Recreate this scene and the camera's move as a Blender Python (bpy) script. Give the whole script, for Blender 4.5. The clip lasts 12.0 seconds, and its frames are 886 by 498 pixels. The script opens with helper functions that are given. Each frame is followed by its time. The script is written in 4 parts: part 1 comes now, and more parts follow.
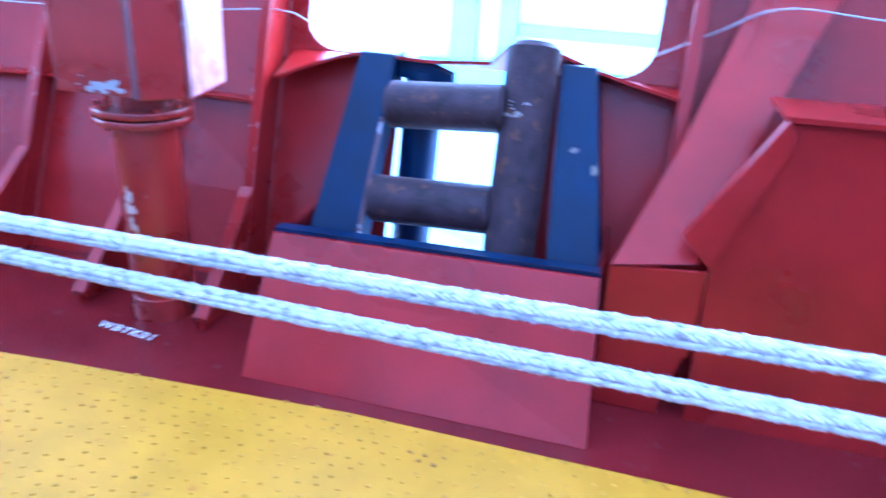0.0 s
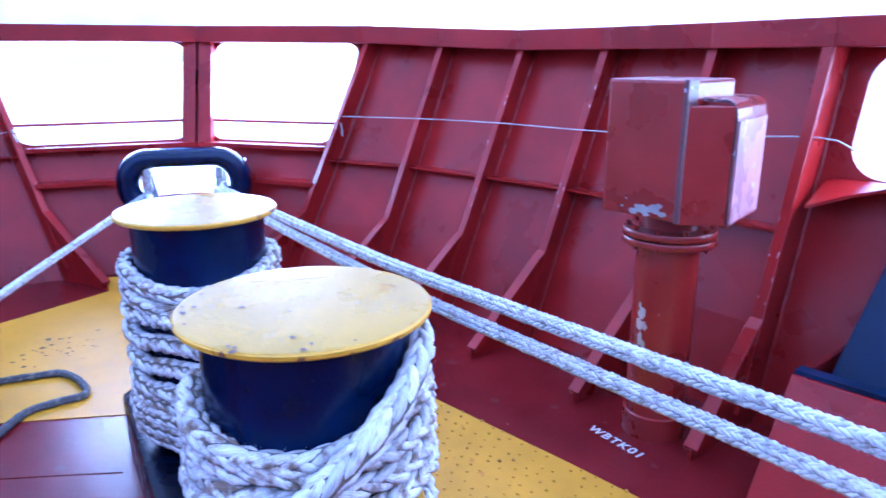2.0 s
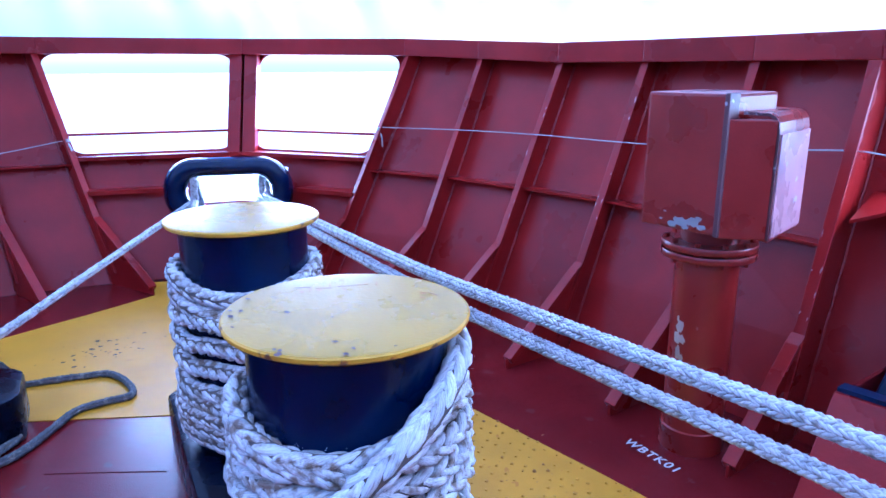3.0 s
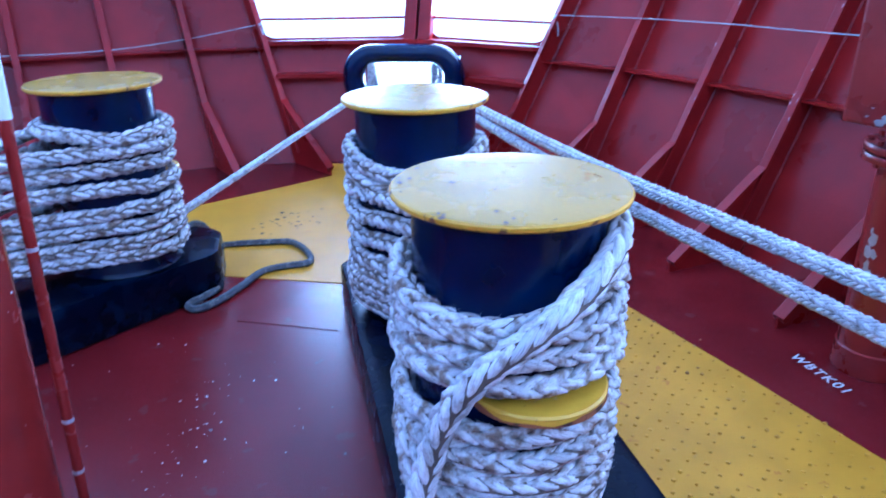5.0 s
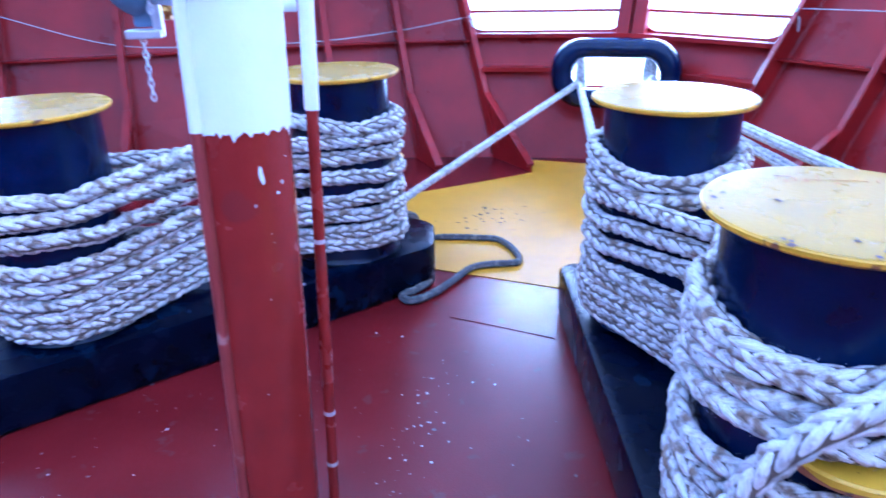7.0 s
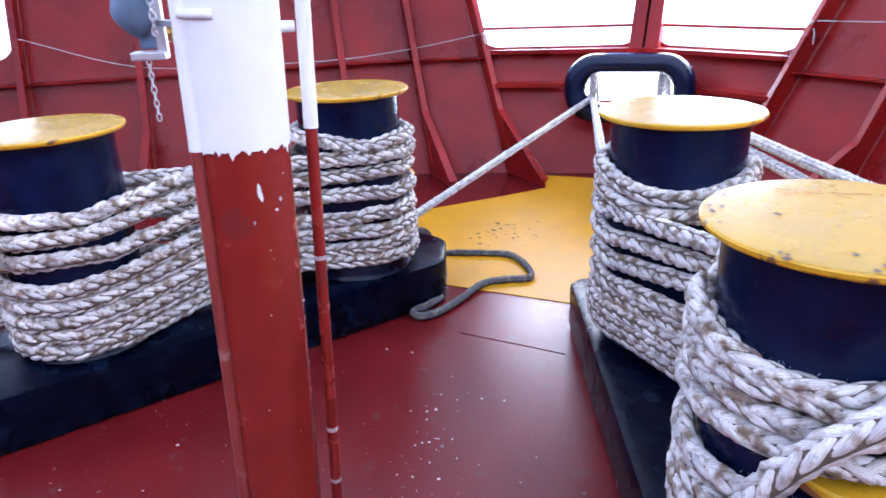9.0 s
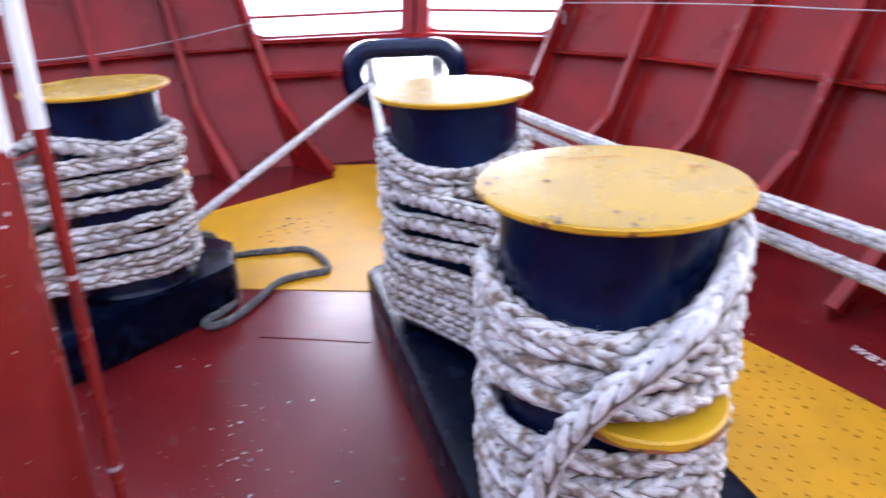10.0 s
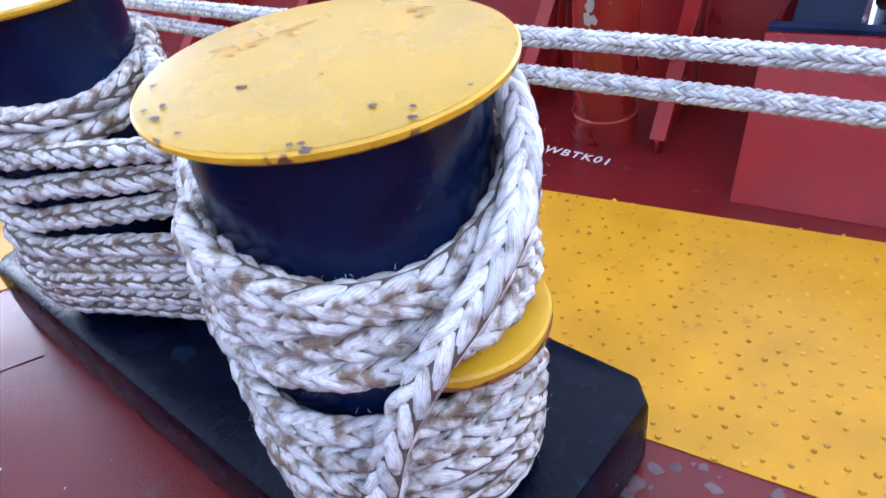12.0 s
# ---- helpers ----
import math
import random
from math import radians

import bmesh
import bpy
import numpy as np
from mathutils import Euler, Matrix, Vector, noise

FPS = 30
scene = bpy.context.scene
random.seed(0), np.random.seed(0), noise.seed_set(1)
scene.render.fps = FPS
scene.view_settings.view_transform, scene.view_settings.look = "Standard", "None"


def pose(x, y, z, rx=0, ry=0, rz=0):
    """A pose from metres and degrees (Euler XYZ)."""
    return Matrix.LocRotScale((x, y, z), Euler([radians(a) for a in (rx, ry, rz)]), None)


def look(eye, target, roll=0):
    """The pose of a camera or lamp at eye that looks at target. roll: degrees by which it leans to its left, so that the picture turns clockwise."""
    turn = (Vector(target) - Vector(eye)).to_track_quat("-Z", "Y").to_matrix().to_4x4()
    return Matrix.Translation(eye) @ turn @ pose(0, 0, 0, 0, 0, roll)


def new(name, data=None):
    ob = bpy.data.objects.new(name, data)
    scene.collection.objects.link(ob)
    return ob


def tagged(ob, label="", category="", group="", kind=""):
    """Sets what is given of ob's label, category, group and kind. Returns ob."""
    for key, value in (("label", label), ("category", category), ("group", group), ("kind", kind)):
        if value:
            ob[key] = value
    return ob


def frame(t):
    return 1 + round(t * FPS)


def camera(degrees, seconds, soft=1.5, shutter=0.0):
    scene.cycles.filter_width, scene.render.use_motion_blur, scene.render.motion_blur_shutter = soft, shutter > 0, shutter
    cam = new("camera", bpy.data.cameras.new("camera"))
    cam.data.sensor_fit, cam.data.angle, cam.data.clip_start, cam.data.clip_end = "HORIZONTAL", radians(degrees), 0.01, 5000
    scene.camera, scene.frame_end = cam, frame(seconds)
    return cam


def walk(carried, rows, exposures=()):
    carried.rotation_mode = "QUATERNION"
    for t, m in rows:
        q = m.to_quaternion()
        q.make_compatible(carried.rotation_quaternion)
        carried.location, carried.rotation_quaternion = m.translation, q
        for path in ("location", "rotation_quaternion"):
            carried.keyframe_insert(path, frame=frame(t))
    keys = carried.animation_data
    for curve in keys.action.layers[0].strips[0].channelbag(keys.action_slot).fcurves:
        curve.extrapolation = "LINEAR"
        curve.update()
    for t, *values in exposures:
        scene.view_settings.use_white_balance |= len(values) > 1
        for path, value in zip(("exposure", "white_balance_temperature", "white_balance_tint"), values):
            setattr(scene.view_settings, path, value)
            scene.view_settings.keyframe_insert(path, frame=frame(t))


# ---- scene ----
cam = camera(64.97, 12.0, shutter=0.5)
PATH = [
    (0, (0.269, 0.555, 1.516), (-0.181, 2.333, 0.719), 3.46),
    (0.5, (0.114, 0.521, 1.556), (-0.648, 2.209, 0.801), 3.28),
    (1, (-0.001, 0.451, 1.541), (-1.033, 2.035, 0.887), 1.41),
    (1.5, (-0.059, 0.444, 1.541), (-1.352, 1.856, 0.963), 0.75),
    (2, (-0.040, 0.424, 1.553), (-1.523, 1.653, 1.016), -0.15),
    (2.5, (-0.023, 0.406, 1.561), (-1.562, 1.576, 1.047), -0.27),
    (4.5, (-0.006, 0.391, 1.540), (-1.661, 1.305, 0.890), 0.25),
    (5, (0.011, 0.384, 1.511), (-1.694, 1.087, 0.738), -0.58),
    (5.5, (-0.027, 0.353, 1.491), (-1.728, 1.020, 0.677), 0.30),
    (6, (-0.152, 0.252, 1.485), (-1.866, 0.848, 0.644), -0.85),
    (6.5, (-0.223, 0.171, 1.489), (-1.974, 0.670, 0.661), -1.17),
    (7, (-0.209, 0.141, 1.499), (-2.029, 0.419, 0.717), -1.40),
    (7.5, (-0.190, 0.147, 1.511), (-2.042, 0.291, 0.769), -2.51),
    (9.5, (-0.208, 0.202, 1.486), (-2.039, 0.534, 0.754), -2.19),
    (10, (-0.243, 0.232, 1.471), (-1.919, 0.994, 0.688), -2.24),
    (10.5, (-0.297, 0.307, 1.465), (-1.883, 1.238, 0.678), -3.21),
    (11, (-0.390, 0.376, 1.441), (-1.750, 1.507, 0.507), -3.16),
    (11.5, (-0.608, 0.415, 1.394), (-1.585, 1.755, 0.277), -9.69),
    (12, (-0.653, 0.390, 1.391), (-1.597, 1.689, 0.199), -8.95),
]
EXPOSURES = [(0.0, 0.92, 3935, 16), (0.5, 0.79, 4033, 21), (1.0, 0.74, 4230, 27), (1.5, 0.62, 4328, 29), (2.5, 0.05, 4181, 26), (4.5, -0.2, 4112, 21), (5.0, -0.08, 4014, 17), (5.5, 0.05, 4053, 18), (7.5, 0.42, 4348, 24), (9.5, 0.25, 6250, 23), (10.0, 0.24, 6250, 23), (10.5, 0.34, 6100, 22), (11.0, 0.42, 5550, 20), (11.5, 0.42, 6000, 20), (12.0, 0.36, 5750, 17)]
walk(cam, [(t, look(eye, target, roll)) for t, eye, target, roll in PATH], EXPOSURES)
# ---- light ----
world = bpy.data.worlds.new("sky")
scene.world = world
world.use_nodes = True
wn = world.node_tree.nodes
sky = wn.new("ShaderNodeTexSky")
sky.sky_type, sky.sun_disc = "NISHITA", False
sky.dust_density, sky.ozone_density = 2.2, 1.0
sky.sun_elevation, sky.sun_rotation = radians(42), radians(45)
world.node_tree.links.new(sky.outputs[0], wn["Background"].inputs[0])
wn["Background"].inputs[1].default_value = 1.1
sun = new("sun", bpy.data.lights.new("sun", "SUN"))
sun.data.energy, sun.data.angle, sun.data.color = 2.0, radians(20), (1.0, 0.96, 0.9)
sun.matrix_world = look((6, 6, 7.6), (0, 0, 0))



def daylight(name, eye, target, w, h, watts):
    """Sky light standing in an opening of the hull."""
    a = bpy.data.lights.new(name, "AREA")
    a.shape, a.size, a.size_y, a.energy, a.color = "RECTANGLE", w, h, watts, (0.88, 0.95, 1.0)
    new(name, a).matrix_world = look(eye, target)


daylight("window_light", (-5.25, 2.95, 1.32), (-4.2, 1.2, 0.9), 0.95, 0.5, 30)
daylight("window_light", (-6.05, 1.85, 1.32), (-4.2, 1.0, 0.9), 0.85, 0.5, 30)
daylight("chock_light", (-5.42, 2.34, 0.675), (-4.5, 1.9, 0.70), 0.5, 0.22, 22)
daylight("opening_light", (-0.4, 3.75, 1.40), (-0.7, 1.6, 0.6), 1.4, 0.4, 12)

# ---- materials ----
def material(name, base, rough=0.5, metal=0.0, wear=None, wear_at=0.62, wear_scale=9.0, mottle=0.25, scale=6.0, bump=0.15, grain=90.0, spec=0.5):
    """Painted or bare surface: mottled base, fine grain relief and patches of wear."""
    m = bpy.data.materials.new(name)
    m.use_nodes = True
    n, l = m.node_tree.nodes, m.node_tree.links
    b = n["Principled BSDF"]
    b.inputs["Roughness"].default_value, b.inputs["Metallic"].default_value = rough, metal
    b.inputs["Specular IOR Level"].default_value = spec
    tc = n.new("ShaderNodeTexCoord")

    def tex(s, detail=5.0):
        t = n.new("ShaderNodeTexNoise")
        t.inputs["Scale"].default_value, t.inputs["Detail"].default_value = s, detail
        l.new(tc.outputs["Object"], t.inputs["Vector"])
        return t.outputs[0]

    def ramp(src, a, b2, c0=(0, 0, 0, 1), c1=(1, 1, 1, 1)):
        r = n.new("ShaderNodeValToRGB")
        r.color_ramp.elements[0].position, r.color_ramp.elements[1].position = a, b2
        r.color_ramp.elements[0].color, r.color_ramp.elements[1].color = c0, c1
        l.new(src, r.inputs[0])
        return r.outputs[0]

    big = tex(scale)
    lo = tuple(c * (1 - mottle) for c in base) + (1,)
    hi = tuple(min(1, c * (1 + mottle)) for c in base) + (1,)
    colour = ramp(big, 0.3, 0.7, lo, hi)
    fine = tex(grain, 3.0)
    if wear:
        mix = n.new("ShaderNodeMix")
        mix.data_type = "RGBA"
        l.new(ramp(tex(wear_scale, 8.0), wear_at, wear_at + 0.04), mix.inputs[0])
        l.new(colour, mix.inputs[6])
        mix.inputs[7].default_value = (*wear, 1)
        colour = mix.outputs[2]
    l.new(colour, b.inputs["Base Color"])
    r = n.new("ShaderNodeMapRange")
    l.new(big, r.inputs[0])
    r.inputs[3].default_value, r.inputs[4].default_value = max(0.04, rough - 0.12), min(1, rough + 0.12)
    l.new(r.outputs[0], b.inputs["Roughness"])
    bp = n.new("ShaderNodeBump")
    bp.inputs["Strength"].default_value, bp.inputs["Distance"].default_value = bump, 0.004
    add = n.new("ShaderNodeMath")
    add.operation = "ADD"
    l.new(fine, add.inputs[0])
    l.new(big, add.inputs[1])
    l.new(add.outputs[0], bp.inputs["Height"])
    l.new(bp.outputs[0], b.inputs["Normal"])
    return m


RED_WALL = material("red hull paint", (0.215, 0.0082, 0.0072), 0.30, spec=0.26, scale=2.6, mottle=0.24)
RED_DECK = material("red deck paint", (0.120, 0.0080, 0.0088), 0.20, spec=0.3, wear=(0.115, 0.022, 0.022), wear_at=0.64, scale=2.2, mottle=0.18, bump=0.25, grain=160)
RED_VENT = material("red vent paint", (0.205, 0.0125, 0.0095), 0.3, wear=(0.45, 0.42, 0.46), wear_at=0.71, wear_scale=7.0, mottle=0.14)
YELLOW = material("yellow deck paint", (0.50, 0.242, 0.004), 0.40, spec=0.28, wear=(0.42, 0.17, 0.012), wear_at=0.66, wear_scale=22, scale=5.0, mottle=0.12, bump=0.3, grain=200)
STUD = material("worn yellow bumps", (0.50, 0.24, 0.006), 0.4, wear=(0.24, 0.10, 0.02), wear_at=0.62, wear_scale=3.0, mottle=0.3)
CAP_YELLOW = material("yellow cap paint", (0.41, 0.232, 0.004), 0.27, spec=0.2, wear=(0.10, 0.035, 0.02), wear_at=0.75, wear_scale=17, mottle=0.1)
RIM_YELLOW = material("yellow rim paint with rust", (0.64, 0.34, 0.010), 0.4, wear=(0.16, 0.06, 0.025), wear_at=0.6, wear_scale=20, mottle=0.1)
NAVY = material("blue-black gloss paint", (0.0012, 0.0058, 0.027), 0.20, spec=0.28, mottle=0.4, scale=8, bump=0.2)
PLINTH = material("blue-black plinth paint", (0.0007, 0.0022, 0.0085), 0.26, spec=0.10, wear=(0.004, 0.009, 0.022), wear_at=0.60, wear_scale=6, mottle=0.4, scale=8, bump=0.3)
NAVY_WORN = material("worn navy paint", (0.0025, 0.010, 0.034), 0.4, spec=0.22, wear=(0.16, 0.13, 0.11), wear_at=0.68, wear_scale=8, mottle=0.4)
RUST = material("rusty roller steel", (0.032, 0.018, 0.022), 0.62, metal=0.1, spec=0.25, wear=(0.075, 0.032, 0.022), wear_at=0.60, wear_scale=20, mottle=0.5, scale=16, bump=0.6, grain=70)
POLE_RED = material("red pole paint", (0.23, 0.017, 0.013), 0.25, wear=(0.20, 0.02, 0.018), wear_at=0.66, wear_scale=7.0, mottle=0.16)
HORN_YELLOW = material("yellow horn paint with rust", (0.66, 0.37, 0.015), 0.38, wear=(0.30, 0.10, 0.03), wear_at=0.70, wear_scale=40, mottle=0.12)
FADED = material("faded red pipe paint", (0.24, 0.036, 0.03), 0.32, wear=(0.34, 0.14, 0.12), wear_at=0.62, wear_scale=12, mottle=0.2)
STRIP = material("strip worn to dark metal", (0.085, 0.03, 0.035), 0.4, wear=(0.38, 0.36, 0.40), wear_at=0.63, wear_scale=16, mottle=0.2)
WHITE = material("white pole paint", (0.8, 0.8, 0.78), 0.4, mottle=0.05, wear=(0.6, 0.58, 0.55), wear_at=0.72)
WHITE_MARK = material("white stencil paint", (0.56, 0.52, 0.49), 0.6, mottle=0.1)
STEEL = material("pale galvanised steel", (0.5, 0.5, 0.52), 0.35, metal=0.7)
SPECK = material("pale paint specks", (0.46, 0.38, 0.38), 0.6, mottle=0.2)
BLUE_GREY = material("blue-grey canvas", (0.13, 0.19, 0.27), 0.7, mottle=0.2, scale=20)
BRASS = material("brass", (0.55, 0.32, 0.08), 0.35, metal=0.9)
CORD = material("pale cord", (0.40, 0.40, 0.39), 0.8, mottle=0.15, scale=60)
DARK_ROPE = material("dark grey tail rope", (0.10, 0.10, 0.10), 0.85, mottle=0.35, scale=40, wear=(0.22, 0.2, 0.17), wear_at=0.58, wear_scale=40)
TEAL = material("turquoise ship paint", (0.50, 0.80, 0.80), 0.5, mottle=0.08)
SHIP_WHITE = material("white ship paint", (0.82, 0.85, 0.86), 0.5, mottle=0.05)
# Near-white base puts hazy sun glare into the water's colour.
SEA_GLARE = material("harbour water whitened by painted glare", (0.72, 0.75, 0.75), 0.4, scale=1.0, bump=0.4, grain=6)


def rope_material(name, clean, dirt, low, high, scale):
    """Plaited fibre: yarns streaked along each strand, rubbed-in dirt in patches, pale strands of uneven tone."""
    m = bpy.data.materials.new(name)
    m.use_nodes = True
    n, l = m.node_tree.nodes, m.node_tree.links
    b = n["Principled BSDF"]
    b.inputs["Roughness"].default_value = 0.62
    b.inputs["Specular IOR Level"].default_value = 0.35
    geo, tc, yarn = n.new("ShaderNodeNewGeometry"), n.new("ShaderNodeTexCoord"), n.new("ShaderNodeAttribute")
    yarn.attribute_name = "yarn"

    def noise(vector, s, detail):
        t = n.new("ShaderNodeTexNoise")
        t.inputs["Scale"].default_value, t.inputs["Detail"].default_value = s, detail
        l.new(vector, t.inputs["Vector"])
        return t.outputs[0]

    def ramp(src, p0, c0, p1, c1):
        r = n.new("ShaderNodeValToRGB")
        e = r.color_ramp.elements
        e[0].position, e[0].color, e[1].position, e[1].color = p0, (*c0, 1), p1, (*c1, 1)
        l.new(src, r.inputs[0])
        return r.outputs[0]

    def times(p, q):
        x = n.new("ShaderNodeMix")
        x.data_type, x.blend_type = "RGBA", "MULTIPLY"
        x.inputs[0].default_value = 1.0
        l.new(p, x.inputs[6])
        l.new(q, x.inputs[7])
        return x.outputs[2]

    strand = ramp(geo.outputs["Random Per Island"], 0.0, tuple(c * 0.66 for c in clean), 0.5, clean)
    streaks = noise(yarn.outputs["Vector"], 1.0, 3.0)
    patches = noise(tc.outputs["Object"], scale, 6.0)
    colour = times(strand, ramp(patches, low, dirt, high, (1, 1, 1)))
    colour = times(colour, ramp(streaks, 0.30, (0.52, 0.45, 0.39), 0.52, (1, 1, 1)))
    l.new(colour, b.inputs["Base Color"])
    bp = n.new("ShaderNodeBump")
    bp.inputs["Strength"].default_value, bp.inputs["Distance"].default_value = 0.55, 0.003
    l.new(streaks, bp.inputs["Height"])
    l.new(bp.outputs[0], b.inputs["Normal"])
    return m


ROPE = rope_material("plaited mooring rope", (0.78, 0.76, 0.725), (0.34, 0.25, 0.18), 0.37, 0.53, 30)
ROPE_CLEAN = rope_material("cleaner mooring line", (0.68, 0.68, 0.67), (0.46, 0.41, 0.36), 0.32, 0.50, 40)
ROPE_TAIL = rope_material("white rope end", (0.82, 0.81, 0.79), (0.50, 0.42, 0.35), 0.30, 0.46, 26)
# Dark colour holds both dirt and the shade in the gaps between strands.
ROPE_CORE = material("rope heart dark with dirt and crevice shade", (0.13, 0.10, 0.075), 0.9, mottle=0.3, scale=30)


def canopy_material():
    m = bpy.data.materials.new("white translucent awning sheet")
    m.use_nodes = True
    n, l = m.node_tree.nodes, m.node_tree.links
    out = n["Material Output"]
    n.remove(n["Principled BSDF"])
    d, t, mix = n.new("ShaderNodeBsdfDiffuse"), n.new("ShaderNodeBsdfTranslucent"), n.new("ShaderNodeMixShader")
    d.inputs[0].default_value = (0.8, 0.83, 0.85, 1)
    t.inputs[0].default_value = (0.55, 0.61, 0.65, 1)
    mix.inputs[0].default_value = 0.6
    l.new(d.outputs[0], mix.inputs[1])
    l.new(t.outputs[0], mix.inputs[2])
    l.new(mix.outputs[0], out.inputs[0])
    return m


CANOPY = canopy_material()


# ---- mesh helpers ----
def finish(name, bm, mat, smooth=False, bevel=0.0):
    me = bpy.data.meshes.new(name)
    bmesh.ops.recalc_face_normals(bm, faces=bm.faces)
    if bevel:
        edges = [e for e in bm.edges if len(e.link_faces) == 2 and e.calc_face_angle(0) > 0.6]
        bmesh.ops.bevel(bm, geom=edges, offset=bevel, segments=2, profile=0.6, affect="EDGES", clamp_overlap=True)
    if smooth:
        for f in bm.faces:
            f.smooth = True
        for e in bm.edges:
            if len(e.link_faces) == 2 and e.calc_face_angle(0) > 0.7:
                e.smooth = False
    bm.to_mesh(me)
    bm.free()
    me.materials.append(mat)
    return new(name, me)


def part(name, bm, mat, parent, label="", smooth=False, bevel=0.0):
    ob = finish(name, bm, mat, smooth, bevel)
    ob.parent = parent
    ob.matrix_parent_inverse = Matrix.Identity(4)
    if label:
        ob["label"] = label
    return ob


def thing(name, label, category, group="", kind=""):
    return tagged(new(name), label, category, group, kind)


def solid(name, bm, mat, label, category="", group="", kind="", smooth=False, bevel=0.0):
    return tagged(finish(name, bm, mat, smooth, bevel), label, category, group, kind)


def prism(points, z0, z1):
    """Upright prism over a floor outline."""
    bm = bmesh.new()
    lo = [bm.verts.new((x, y, z0)) for x, y in points]
    hi = [bm.verts.new((x, y, z1)) for x, y in points]
    bm.faces.new(lo[::-1])
    bm.faces.new(hi)
    for i in range(len(lo)):
        j = (i + 1) % len(lo)
        bm.faces.new((lo[i], lo[j], hi[j], hi[i]))
    return bm


def slab(points, way):
    """A plate: the outline in space, extruded along way."""
    bm = bmesh.new()
    way = Vector(way)
    lo = [bm.verts.new(Vector(p) - way / 2) for p in points]
    hi = [bm.verts.new(Vector(p) + way / 2) for p in points]
    bm.faces.new(lo[::-1])
    bm.faces.new(hi)
    for i in range(len(lo)):
        j = (i + 1) % len(lo)
        bm.faces.new((lo[i], lo[j], hi[j], hi[i]))
    return bm


def block(cx, cy, cz, sx, sy, sz, turn=0.0, taper=1.0):
    bm = bmesh.new()
    bmesh.ops.create_cube(bm, size=1.0)
    for v in bm.verts:
        k = taper if v.co.z > 0 else 1.0
        v.co = Vector((v.co.x * sx * k, v.co.y * sy * k, v.co.z * sz))
    bm.transform(pose(cx, cy, cz, 0, 0, turn))
    return bm


def lathe(profile, steps=48):
    """Turned solid round the z axis from (radius, height) pairs."""
    bm = bmesh.new()
    rings = []
    for r, z in profile:
        if r < 1e-5:
            rings.append([bm.verts.new((0, 0, z))])
        else:
            rings.append([bm.verts.new((r * math.cos(2 * math.pi * i / steps), r * math.sin(2 * math.pi * i / steps), z)) for i in range(steps)])
    for a, b in zip(rings, rings[1:]):
        for i in range(steps):
            j = (i + 1) % steps
            if len(a) == 1 and len(b) > 1:
                bm.faces.new((a[0], b[i], b[j]))
            elif len(b) == 1 and len(a) > 1:
                bm.faces.new((a[i], a[j], b[0]))
            elif len(a) > 1:
                bm.faces.new((a[i], a[j], b[j], b[i]))
    return bm


def spline(points, step):
    """Points on a smooth line through the given ones, evenly spaced."""
    p = np.array(points, float)
    p = np.vstack([2 * p[0] - p[1], p, 2 * p[-1] - p[-2]])
    out = []
    for i in range(1, len(p) - 2):
        a, b, c, d = p[i - 1:i + 3]
        n = max(2, int(np.linalg.norm(c - b) / step * 2))
        for t in np.linspace(0, 1, n, endpoint=False):
            out.append(0.5 * (2 * b + (c - a) * t + (2 * a - 5 * b + 4 * c - d) * t * t + (3 * b - a - 3 * c + d) * t ** 3))
    out.append(p[-2])
    out = np.array(out)
    s = np.concatenate([[0], np.cumsum(np.linalg.norm(np.diff(out, axis=0), axis=1))])
    k = np.linspace(0, s[-1], max(3, int(s[-1] / step)))
    return np.column_stack([np.interp(k, s, out[:, i]) for i in range(3)]), k


def frames_along(line):
    tang = np.gradient(line, axis=0)
    tang /= np.linalg.norm(tang, axis=1)[:, None]
    side = np.zeros_like(line)
    s = np.cross(tang[0], (0.0, 0.0, 1.0))
    if np.linalg.norm(s) < 0.1:
        s = np.array((1.0, 0, 0))
    for i, t in enumerate(tang):
        s = s - t * (s @ t)
        s /= np.linalg.norm(s)
        side[i] = s
    return side, np.cross(side, tang)


def tubes(lines, radius, sides=6, flat=1.0):
    """Vertices and faces of tubes along the given lines."""
    verts, faces = [], []
    ang = np.linspace(0, 2 * np.pi, sides, endpoint=False)
    for line in lines:
        a, b = frames_along(line)
        base = sum(len(v) for v in verts)
        ring = line[:, None, :] + radius * (np.cos(ang)[None, :, None] * a[:, None, :] + flat * np.sin(ang)[None, :, None] * b[:, None, :])
        verts.append(ring.reshape(-1, 3))
        n = len(line)
        for i in range(n - 1):
            for j in range(sides):
                k = (j + 1) % sides
                faces.append((base + i * sides + j, base + i * sides + k, base + (i + 1) * sides + k, base + (i + 1) * sides + j))
        faces.append(tuple(base + j for j in range(sides))[::-1])
        faces.append(tuple(base + (n - 1) * sides + j for j in range(sides)))
    return np.vstack(verts), faces


def tube_object(name, lines, radius, mat, sides=8):
    v, f = tubes(lines, radius, sides)
    me = bpy.data.meshes.new(name)
    me.from_pydata(v.tolist(), [], f)
    me.polygons.foreach_set("use_smooth", [True] * len(me.polygons))
    me.materials.append(mat)
    return new(name, me)


